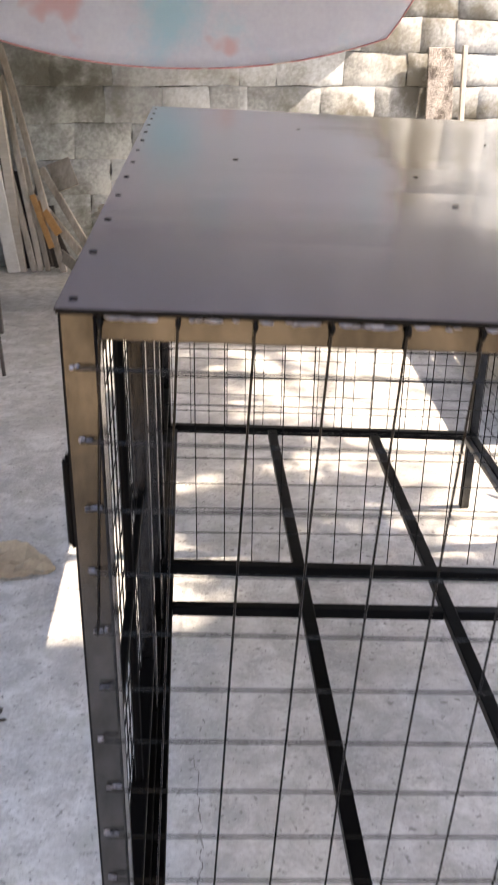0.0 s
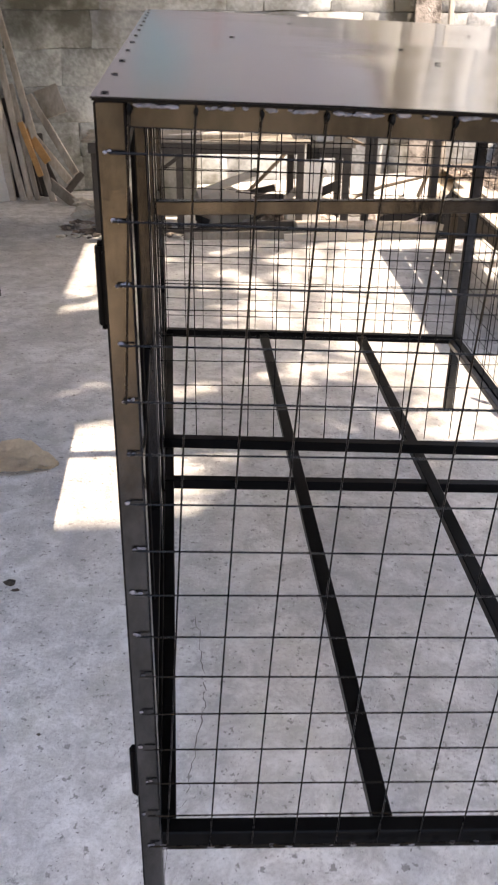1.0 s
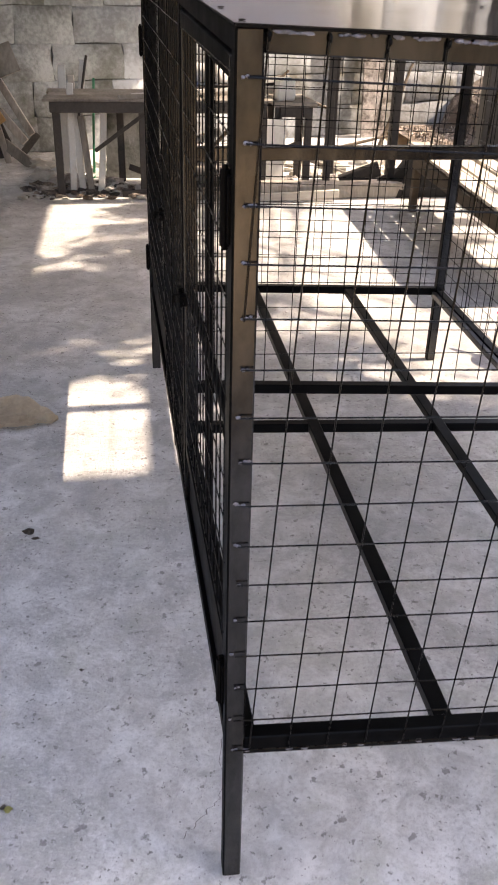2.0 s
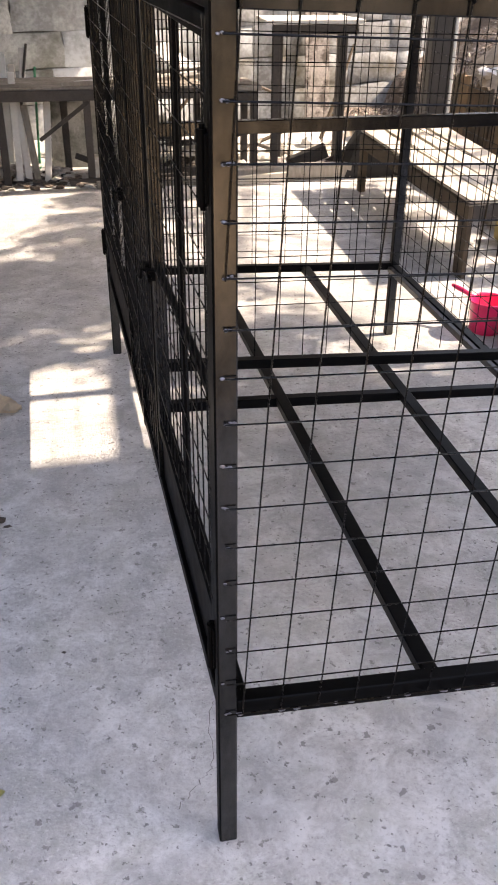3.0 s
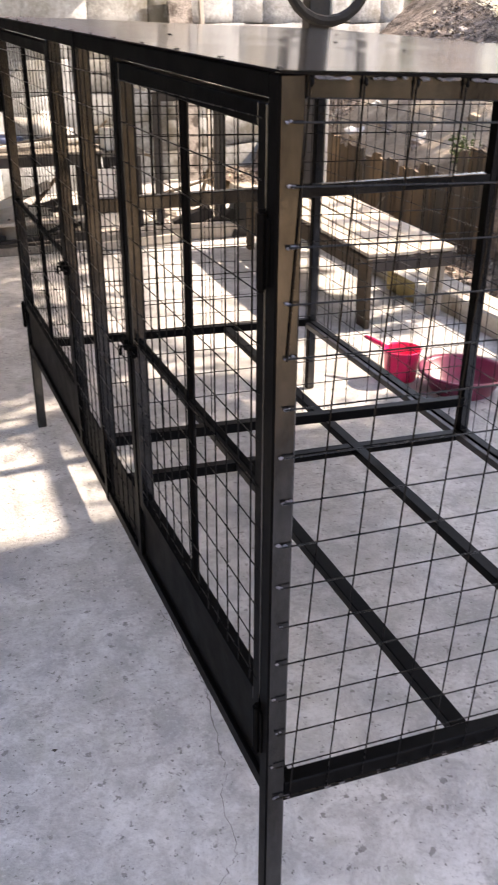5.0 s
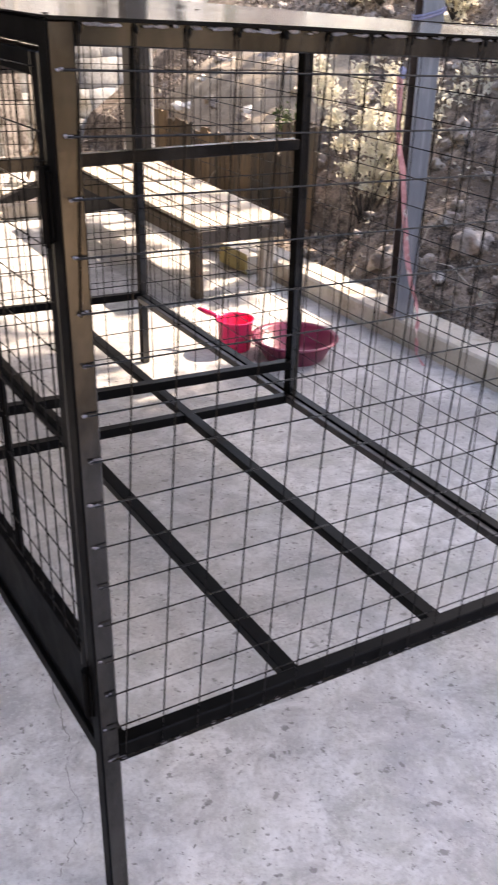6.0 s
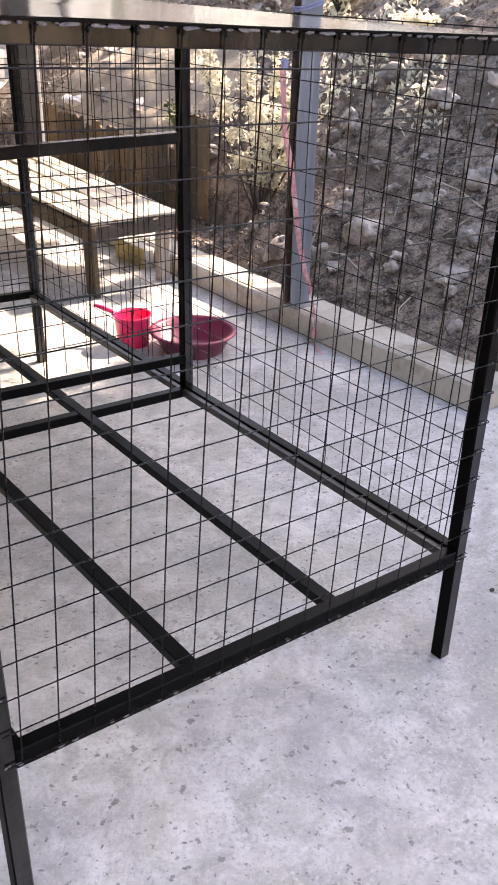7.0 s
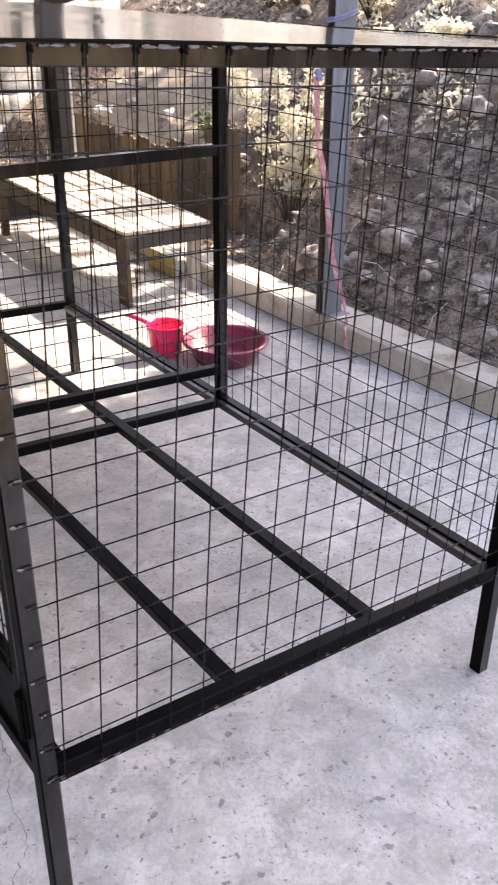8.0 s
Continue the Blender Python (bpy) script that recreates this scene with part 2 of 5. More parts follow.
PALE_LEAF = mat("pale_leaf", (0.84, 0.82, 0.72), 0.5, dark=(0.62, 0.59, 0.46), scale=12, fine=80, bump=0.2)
GREEN_LEAF = mat("green_leaf", (0.075, 0.11, 0.035), 0.55, dark=(0.04, 0.06, 0.02), scale=8, fine=80, bump=0.2)
WHITE_BOARD = mat("white_board", (0.72, 0.71, 0.68), 0.7, dark=(0.58, 0.56, 0.52), scale=5, fine=50, bump=0.15)
BLUE_PLASTIC = mat("blue_plastic", (0.22, 0.27, 0.46), 0.45, scale=6, fine=60, bump=0.1)
GREEN_PLASTIC = mat("green_plastic", (0.03, 0.25, 0.12), 0.45, scale=6, fine=60, bump=0.1)


def translucent(m, share):
    """Lets light through a thin sheet or leaf."""
    nt = m.node_tree
    p = nt.nodes["Principled BSDF"]
    tr = nt.nodes.new("ShaderNodeBsdfTranslucent")
    nt.links.new(p.inputs["Base Color"].links[0].from_socket, tr.inputs["Color"])
    ms = nt.nodes.new("ShaderNodeMixShader")
    ms.inputs[0].default_value = share
    nt.links.new(p.outputs[0], ms.inputs[1])
    nt.links.new(tr.outputs[0], ms.inputs[2])
    nt.links.new(ms.outputs[0], nt.nodes["Material Output"].inputs["Surface"])
    return m


translucent(PALE_LEAF, 0.5)
translucent(GREEN_LEAF, 0.4)


def tarp_material():
    """Old printed tarpaulin: white with faded blue and red blotches, light shows through it."""
    m = mat("printed_tarpaulin", (0.87, 0.88, 0.94), 0.6, dark=(0.77, 0.77, 0.85), scale=2, fine=40, bump=0.1, stain=(0.60, 0.79, 0.88), stain_scale=1.4,
            stain_edge=(0.54, 0.70), speck=((0.80, 0.62, 0.65), 2.3, 0.66))
    return translucent(m, 0.6)


TARP = tarp_material()

# ---- mesh helpers ----


def link(name, bm, material, parent=None, label="", smooth=False):
    me = bpy.data.meshes.new(name)
    bm.to_mesh(me)
    bm.free()
    for q in material if isinstance(material, tuple) else (material,):
        me.materials.append(q)
    if smooth:
        me.polygons.foreach_set("use_smooth", [True] * len(me.polygons))
    ob = new(name, me)
    if parent:
        ob.parent = parent
    if label:
        ob["label"] = label
    return ob


def part(name, bm, material, parent, label="", smooth=False):
    return link(name, bm, material, parent, label, smooth)


def thing(name, label, category, group="", at=(0, 0, 0)):
    ob = new(name)
    ob.empty_display_size = 0.1
    ob.location = at
    return tagged(ob, label, category, group)


def box(bm, lo, hi, bev=0.0, m=None):
    lo, hi = Vector(lo), Vector(hi)
    r = bmesh.ops.create_cube(bm, size=1, matrix=(m or Matrix()) @ Matrix.Translation((lo + hi) / 2) @ Matrix.Diagonal((*(hi - lo), 1)))
    if bev:
        es = {e for v in r["verts"] for e in v.link_edges}
        bmesh.ops.bevel(bm, geom=list(es), offset=bev, segments=1, affect="EDGES")


def bar(bm, a, b, w, h, up=(0, 0, 1), bev=0.0):
    """A square bar from a to b, w wide and h high (h along up)."""
    a, b = Vector(a), Vector(b)
    d = (b - a).normalized()
    s = d.cross(Vector(up))
    if s.length < 1e-4:
        s = Vector((1, 0, 0))
    s.normalize()
    u = s.cross(d)
    m = Matrix((s, u, d)).transposed().to_4x4()
    m.translation = (a + b) / 2
    L = (b - a).length
    box(bm, (-w / 2, -h / 2, -L / 2), (w / 2, h / 2, L / 2), bev, m)


def rod(bm, pts, r, seg=6):
    """A round rod along a line of points, with closed ends."""
    pts = [Vector(q) for q in pts]
    rings = []
    for i, q in enumerate(pts):
        d = (pts[min(i + 1, len(pts) - 1)] - pts[max(i - 1, 0)]).normalized()
        s = d.orthogonal().normalized() if not rings else (prev - d * prev.dot(d)).normalized()
        prev = s
        t = d.cross(s)
        rr = r[i] if isinstance(r, (list, tuple)) else r
        rings.append([bm.verts.new(q + rr * (math.cos(k * math.tau / seg) * s + math.sin(k * math.tau / seg) * t)) for k in range(seg)])
    for A, B in zip(rings, rings[1:]):
        for k in range(seg):
            bm.faces.new((A[k], A[(k + 1) % seg], B[(k + 1) % seg], B[k]))
    bm.faces.new(rings[0][::-1])
    bm.faces.new(rings[-1])


def lathe(bm, profile, seg=40, m=None):
    """Turns a profile of (radius, height) round the z axis."""
    m = m or Matrix()
    rings = [[bm.verts.new(m @ Vector((r * math.cos(k * math.tau / seg), r * math.sin(k * math.tau / seg), z))) for k in range(seg)] for r, z in profile]
    for A, B in zip(rings, rings[1:]):
        for k in range(seg):
            bm.faces.new((A[k], A[(k + 1) % seg], B[(k + 1) % seg], B[k]))
    bm.faces.new(rings[0][::-1])
    bm.faces.new(rings[-1])


def blob(bm, c, r, sub=1, jitter=0.25, flat=(1, 1, 1), rng=random):
    q = bmesh.ops.create_icosphere(bm, subdivisions=sub, radius=1)
    rot = Euler((rng.uniform(0, 6), rng.uniform(0, 6), rng.uniform(0, 6))).to_matrix()
    o = Vector((rng.uniform(0, 99), rng.uniform(0, 99), rng.uniform(0, 99)))
    for v in q["verts"]:
        k = 1 + jitter * 1.6 * noise.noise(v.co * 1.3 + o) + jitter * 0.5 * noise.noise(v.co * 3 + o)
        p_ = rot @ (v.co * k)
        v.co = Vector(c) + Vector((p_.x * flat[0], p_.y * flat[1], p_.z * flat[2])) * r


def B():
    return bmesh.new()


# ---- setting ----
# tan ground out of view, added for the tan reflections on the cage
bm = B()
box(bm, (-60, -60, -0.25), (80, 80, -0.03))
tagged(link("ground", bm, TAN_GROUND), "tan ground out of view, added for reflections in the cage", "ground", kind="structure")

bm = B()
box(bm, (-7, -1.95, -0.2), (2.5, 9.3, 0.0))
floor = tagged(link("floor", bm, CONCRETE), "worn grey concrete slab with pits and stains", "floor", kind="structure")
bm = B()
box(bm, (2.5, -1.95, -0.2), (3.2, 0.955, 0.0))
tagged(link("pavement", bm, CONCRETE), "grey concrete slab beside the kerb", "pavement", kind="structure")

# hairline cracks in the slab
CRACK_DIRT = mat("crack_dirt", (0.21, 0.20, 0.19), 0.95, scale=30, fine=200)


def crack(pts, w=0.0022):
    b = B()
    rc = random.Random(len(pts))
    line = []
    for p0, p1 in zip(pts, pts[1:]):
        for k in range(6):
            f = k / 6
            line.append(Vector((p0[0] + (p1[0] - p0[0]) * f + rc.uniform(-0.006, 0.006), p0[1] + (p1[1] - p0[1]) * f + rc.uniform(-0.006, 0.006), 0.0012)))
    prev = None
    for q in line:
        ww = w * rc.uniform(0.3, 1.2)
        cur = (b.verts.new(q + Vector((-ww, 0, 0))), b.verts.new(q + Vector((ww, 0, 0))))
        if prev:
            b.faces.new((prev[0], prev[1], cur[1], cur[0]))
        prev = cur
    return tagged(link("crack", b, CRACK_DIRT, floor), "", "", kind="structure")


crack(((0.096, 1.07), (0.11, 0.957), (0.114, 0.877), (0.118, 0.80), (0.12, 0.728), (0.113, 0.651), (0.086, 0.515), (0.077, 0.41)), 0.0016)
crack(((0.07, 0.40), (0.037, 0.339), (0.024, 0.194), (-0.01, 0.157), (-0.043, 0.122), (-0.075, 0.088)), 0.0010)

# kerb on the bank side
bm = B()
box(bm, (2.5, 0.96, -0.1), (2.72, 7.3, 0.125), 0.012)
bmesh.ops.subdivide_edges(bm, edges=[e for e in bm.edges if abs(e.verts[0].co.y - e.verts[1].co.y) > 3], cuts=40)
for v in bm.verts:
    v.co.x += 0.008 * noise.noise(v.co * 3)
    v.co.z += 0.008 * noise.noise(v.co * 4 + Vector((7, 0, 0)))
tagged(link("kerb", bm, KERB), "low rough concrete kerb at the foot of the bank", "kerb", kind="structure")

# unseen tan wall behind the camera, added for reflections; it closes the place
bm = B()
box(bm, (-3.4, -7.2, 0), (12, -7.0, 2.6))
tagged(link("wall_south", bm, TAN_WALL), "unseen plain tan wall added for reflections", "wall", kind="structure")
# unseen dark wall, added to dim light from the left; closes the place
bm = B()
box(bm, (-3.4, -7.0, 0), (-3.2, 6.9, 3.0))
tagged(link("wall_west", bm, MORTAR), "unseen plain dark wall added to dim the left side", "wall", kind="structure")
# unseen tall wall beyond the bank, added so its corner shades the near slab
bm = B()
box(bm, (7.2, -3.0, 0), (10, 1.86, 8.5))
tagged(link("wall_east", bm, TAN_WALL), "unseen tall plain wall beyond the bank, added to shade the slab", "house wall", kind="structure")

# corrugated canopy over the work area at the back, unseen, for its shade
bm = B()
NC = 360
rows_ = []
for k in range(NC + 1):
    y = 1.4 + 6.95 * k / NC
    zz = 2.8 + 0.012 * math.sin(k * math.tau / 5)
    rows_.append([bm.verts.new((x, y, zz + dz)) for dz in (0, 0.004) for x in (-3.18, 2.64 + 0.01 * math.sin(k * math.tau / 5))])
for A, C in zip(rows_, rows_[1:]):
    bm.faces.new((A[0], A[1], C[1], C[0]))
    bm.faces.new((A[2], C[2], C[3], A[3]))
    bm.faces.new((A[1], A[3], C[3], C[1]))
# unseen bar on two arms, added to cast a dark strip on the slab
box(bm, (3.26, 1.5, 2.77), (3.30, 2.8, 2.81), 0.003)
for y in (1.56, 2.735):
    box(bm, (2.2, y, 2.755), (3.258, y + 0.02, 2.785), 0.002)
tagged(link("ceiling", bm, CANOPY), "grey corrugated metal canopy over the work area", "canopy", kind="structure")

# back wall: mortar core with rough blocks on it
bm = B()
box(bm, (-7, 0.02, 0), (9, 0.3, 3.4))
wall_north = tagged(link("wall_north", bm, MORTAR), "old stained wall of rough pale blocks", "wall", kind="structure")
wall_north.location = (-1.5, 7.27, 0)
wall_north.rotation_euler = (0, 0, radians(17))

# bank of earth and rubble
def bank_foot(y):
    f = max(0.0, min(1.0, (y - 3.15) / 0.5))
    return 2.7 + 0.6 * f * f * (3 - 2 * f)


def bank_z(x, y):
    s = max(0.0, x - bank_foot(y))
    k = 0.74 - 0.10 * max(0.0, min(1.0, (y - 3.0) / 3.0))
    lift = 0.22 * min(1.0, s * 12) if y > 3.6 else 0.0
    return 0.06 + lift + k * min(s, 3.4) + 0.10 * noise.noise((x * 1.1, y * 1.1, 0)) * min(1, s * 2) + 0.05 * noise.noise((x * 3.5, y * 3.5, 4)) * min(1, s * 4)


bm = B()
NX, NY = 70, 130
grid = []
for i in range(NX + 1):
    x = 2.66 + 7.0 * (i / NX) ** 1.5
    grid.append([bm.verts.new((x, -5 + 17 * j / NY, bank_z(x, -5 + 17 * j / NY))) for j in range(NY + 1)])
for i in range(NX):
    for j in range(NY):
        bm.faces.new((grid[i][j], grid[i + 1][j], grid[i + 1][j + 1], grid[i][j + 1]))
tagged(link("bank", bm, EARTH, smooth=True), "steep bank of dark earth and rubble", "bank", kind="structure")

# ---- dog cage ----
T = 0.036          # tube side
ZF, ZR = 1.574, 1.616  # roof height at the front and the back


def drop(x):
    return -0.042 * x / 1.24


def lx(y):
    return 0.027 - 0.028 * y   # centre line of the left side


cage = thing("dog_cage", "large black steel dog cage of square tube and welded wire", "dog cage")
FRONT, MID, BACK, RX = 0.018, 1.268, 2.528, 1.236


def roof_z(y):
    return ZF + (ZR - ZF) * y / 2.53


def post(name, x, y, z0, z1, w=T, label=""):
    b = B()
    box(b, (x - w / 2, y - w / 2, z0), (x + w / 2, y + w / 2, z1), 0.003)
    ob = part(name, b, (BLACK, SHADE_BLACK), cage, label)
    # left faces get the darker black, so their shade is in the colour
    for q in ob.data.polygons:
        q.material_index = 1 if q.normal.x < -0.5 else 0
    return ob


def rail(name, a, b_, w=0.03, h=0.03, label="", paint=None):
    b = B()
    bar(b, a, b_, w, h, bev=0.002)
    return part(name, b, paint or BLACK, cage, label)


for x, y in ((lx(0), FRONT), (RX, FRONT), (lx(BACK), BACK), (RX, BACK)):
    post("post", x, y, 0.0, roof_z(y) + drop(x) - 0.004)
for x, y in ((lx(1.18), 1.18), (RX, MID)):
    post("post", x, y, 0.375 + drop(x) - 0.02, roof_z(y) + drop(x) - 0.004)
ZB = 0.379
E_ = T / 2
for y in (FRONT, BACK):
    ob = rail("bottom_rail", (lx(y) + E_, y, ZB + drop(0)), (RX - E_, y, ZB + drop(RX)), 0.032, 0.032, paint=(SATIN, DUSTY_SHEEN))
    # front faces lighter: dust and the slab's reflection put into the colour
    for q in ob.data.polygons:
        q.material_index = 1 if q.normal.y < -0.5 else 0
    if y == FRONT:
        for v in ob.data.vertices:
            v.co.z -= 0.011 if v.co.z < ZB + drop(v.co.x) else 0.0
    rail("top_rail", (lx(y) + E_, y, roof_z(y) - 0.019), (RX - E_, y, roof_z(y) - 0.019 + drop(RX)), 0.032, 0.03)
# two level bars across the middle, one above the other, and two bars along the floor
for z0, z1 in ((0.372, 0.328), (0.510, 0.456)):
    rail("crossbar", (lx(MID) + E_, MID - 0.018, z0), (RX - E_, MID - 0.013, z1), 0.032, 0.03, paint=SATIN)
for xa, xb in ((0.436, 0.389), (0.824, 0.812)):
    rail("floor_bar", (xa, FRONT + 0.017, ZB + drop(xa) - 0.003), (xb, BACK - 0.017, ZB - 0.003 + drop(xb)), 0.036, 0.026, paint=SATIN)
for fx in (lx, lambda y: RX):
    x0, x1 = fx(FRONT), fx(BACK)
    rail("side_bottom_rail", (x0, FRONT + E_, ZB + drop(x0)), (x1, BACK - E_, ZB - 0.01 + drop(x1)), 0.032, 0.032, paint=SHADE_BLACK if x0 < 0.5 else SATIN)
    rail("side_top_rail", (x0, FRONT + E_, roof_z(0) - 0.019 + drop(x0)), (x1, BACK - E_, roof_z(BACK) - 0.019 + drop(x1)), 0.032, 0.03, paint=SHADE_BLACK if x0 < 0.5 else SATIN)
for x0, x1 in ((lx(FRONT) + 0.0295, lx(BACK) + 0.0295), (RX - 0.0265, RX - 0.0265)):
    # right ledge takes the lighter black for light reflected on its top
    rail("floor_ledge", (x0, FRONT + 0.017, ZB - 0.004 + drop(x0)), (x1, BACK - 0.017, ZB - 0.012 + drop(x1)), 0.026 if x0 < 0.5 else 0.021, 0.024, paint=SATIN if x0 < 0.5 else DUSTY_SHEEN)
rail("upper_crossbar", (lx(1.18) + E_, 1.20, 1.194), (RX - E_, MID, 1.186), 0.03, 0.034)

# roof sheet with a turned edge and spot welds
b = B()
NXr, NYr = 10, 16
V = []
for lev in (0, 1):
    g_ = []
    for i in range(NXr + 1):
        row = []
        for j in range(NYr + 1):
            y = -0.004 + 2.556 * j / NYr
            x = (lx(y) - 0.02) * (1 - i / NXr) + (RX + 0.022) * i / NXr
            z = roof_z(y) + drop(x) + 0.004 * noise.noise((x * 2, y * 2, 0)) * math.sin(math.pi * i / NXr)
            row.append(b.verts.new((x, y, z - 0.0025 * (1 - lev))))
        g_.append(row)
    V.append(g_)
for lev in (0, 1):
    for i in range(NXr):
        for j in range(NYr):
            q = (V[lev][i][j], V[lev][i + 1][j], V[lev][i + 1][j + 1], V[lev][i][j + 1])
            b.faces.new(q if lev else q[::-1])
for i in range(NXr):
    for j in (0, NYr):
        b.faces.new((V[0][i][j], V[0][i + 1][j], V[1][i + 1][j], V[1][i][j]))
for j in range(NYr):
    for i in (0, NXr):
        b.faces.new((V[0][i][j], V[0][i][j + 1], V[1][i][j + 1], V[1][i][j]))
bmesh.ops.recalc_face_normals(b, faces=b.faces[:])
roof = part("roof_sheet", b, (SHEET, SATIN), cage, "bare grey steel roof sheet", smooth=False)
for q in roof.data.polygons:
    q.material_index = 1 if abs(q.normal.z) < 0.5 else 0
b = B()
bar(b, (lx(0) - 0.018, -0.0065, roof_z(0) - 0.002 + drop(lx(0))), (RX + 0.02, -0.0065, roof_z(0) - 0.002 + drop(RX)), 0.003, 0.0036)
part("roof_lip", b, SATIN, cage, "black folded edge of the roof sheet")
BEADS = []
rs = random.Random(5)
for k in range(6):
    b = B()
    blob(b, (0, 0, 0), 1.0, 2, 0.3, (1, 1, 1), rs)
    me = bpy.data.meshes.new("bead")
    b.to_mesh(me)
    b.free()
    me.materials.append(WELD if k < 3 else SATIN)
    BEADS.append(me)


def bead(name, at, r, flat, dark=False, label=""):
    """One small weld blob on the cage."""
    ob = new(name, BEADS[rs.randrange(3) + (3 if dark else 0)])
    ob.parent = cage
    ob.location = at
    ob.scale = (r * flat[0], r * flat[1], r * flat[2])
    ob.rotation_euler = (0, rs.uniform(-0.12, 0.12), 0) if flat[1] < 1 else (0, 0, 0)
    return ob


for j in range(13):
    y = 0.03 + 0.2 * j
    for x in (lx(y) - 0.006, RX):
        bead("roof_spot_weld", (x, y, roof_z(y) + drop(x) + 0.001), 0.0043, (1.2, 1, 0.2), True)
for x, y in ((0.2, 1.14), (0.555, 0.985), (0.553, 0.66), (0.9, 1.7), (0.4, 1.9)):
    bead("roof_spot_weld", (x, y, roof_z(y) + drop(x) + 0.001), 0.0042, (1.4, 1, 0.25), True)

WR = 0.0015


def mesh_panel(name, o, u, ln, z_lo, z_hi, n_u, n_z, first, gap, zfirst, zgap, slope=0.0, parent=None, out=(0, -1, 0), level=WR):
    """Welded wire: uprights along u every gap, level wires every zgap, crossing at the wire's thickness."""
    o, u, out = Vector(o), Vector(u), Vector(out)
    b = B()
    for k in range(n_u):
        s = first + gap * k
        q = o + u * s
        rod(b, ((q.x, q.y, z_lo + slope * s), (q.x, q.y, (z_lo + z_hi) / 2 + slope * s), (q.x, q.y, z_hi + slope * s)), WR, 5)
    for k in range(n_z):
        z = zfirst + zgap * k
        A, C = o + out * 2 * WR, o + u * ln + out * 2 * WR
        M = (A + C) / 2
        rod(b, ((A.x, A.y, z), (M.x, M.y, z + slope * ln / 2 + 0.0015 * math.sin(k * 2.1)), (C.x, C.y, z + slope * ln)), level, 5)
    return part(name, b, WIRE, parent or cage, "black welded wire mesh")


SL = -0.040 / 1.24
P = 0.0762
LEANW = -0.068
b = B()
for k in range(17):
    xt = 0.049 + 0.0729 * k
    zt, zb_ = 1.572 + SL * xt, 0.372 + SL * xt
    if k == 0:
        rod(b, ((xt, -0.0025, zt), (xt - 0.022, -0.0028, 1.205)), WR, 5)
        continue
    xb = xt + LEANW
    if xb > 1.24:
        continue
    if xt > 1.25:
        zt, xt = zb_ + (zt - zb_) * (1.245 - xb) / 0.068, 1.245
    rod(b, ((xt, -0.0025, zt), ((xt + xb) / 2 + 0.0015 * math.sin(k), -0.0025, (zt + zb_) / 2), (xb, -0.0025, zb_)), WR, 5)
for k in range(16):
    z = 0.372 + P * k
    rod(b, ((0.024, -0.006, z), (0.62, -0.006, z + SL * 0.62 + 0.002 * math.sin(k * 2.1)), (1.25, -0.006, z + SL * 1.25)), WR, 5)
part("wire_mesh", b, WIRE, cage, "black welded wire mesh, slightly skewed")
mesh_panel("wire_mesh", (-0.05, BACK + 0.02, 0), (1, 0, 0), 1.295, 0.372, 1.60, 17, 16, 0.03, 0.0745, 0.372, P, SL, out=(0, 1, 0))
mesh_panel("wire_mesh", (RX + 0.0205, 0.0, 0), (0, 1, 0), 2.545, 0.333, 1.54, 34, 17, 0.02, 0.0755, 0.333, 0.0755, 0.004, out=(1, 0, 0))
mesh_panel("partition_mesh", (0.01, MID + 0.0025, 0), (1, 0, 0), 1.215, 0.512, 1.575, 16, 13, 0.094, 0.0755, 0.603, 0.0745, -0.022, out=(0, 1, 0))

# weld beads on the front post and rails
for j in range(16):
    for x, z in ((0.026 + rs.uniform(-0.005, 0.006), 0.372 + P * j), (RX + rs.uniform(-0.006, 0.006), 0.332 + P * j)):
        for n_ in range(rs.choice((1, 2, 3))):
            bead("weld_bead", (x + 0.006 * n_ - 0.003 + rs.uniform(-0.001, 0.001), -0.002, z + rs.uniform(-0.002, 0.002)), rs.uniform(0.0018, 0.0034), (1.3, 0.45, 0.85))
for k in range(33):
    x = 0.05 + 0.0365 * k
    bead("weld_bead", (x + rs.uniform(-0.008, 0.008), -0.004, 0.369 + SL * x + rs.uniform(-0.002, 0.002)), rs.uniform(0.0025, 0.0045), (1.8, 0.7, 0.7), k % 3 == 1)
for k in range(17):
    x = 0.049 + 0.0729 * k
    bead("wire_end_weld", (x, -0.004, 1.562 + SL * x), rs.uniform(0.0026, 0.0038), (0.9, 0.8, 1.6), True)
for k in range(17):
    x = 0.049 + 0.0729 * k + rs.uniform(0.008, 0.014)
    end = 0.049 + 0.0729 * (k + 1) - rs.uniform(0.008, 0.02)
    while x < min(end, RX):
        r_ = rs.uniform(0.0012, 0.0026)
        bead("roof_edge_weld", (x, -0.0035, 1.5665 + SL * x + rs.uniform(-0.0012, 0.0012)), r_, (rs.uniform(2.2, 4.5), 0.9, rs.uniform(0.8, 1.3)))
        x += r_ * rs.uniform(3.2, 6.0) + (0.012 if rs.random() < 0.15 else 0)

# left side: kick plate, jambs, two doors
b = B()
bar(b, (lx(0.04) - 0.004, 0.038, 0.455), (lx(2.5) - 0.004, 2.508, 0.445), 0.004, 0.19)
part("kick_plate", b, SHADE_BLACK, cage, "black steel kick plate along the door side")
for y in (0.823, 1.515):
    post("jamb", lx(y), y, 0.39, roof_z(y) - 0.03, 0.034)


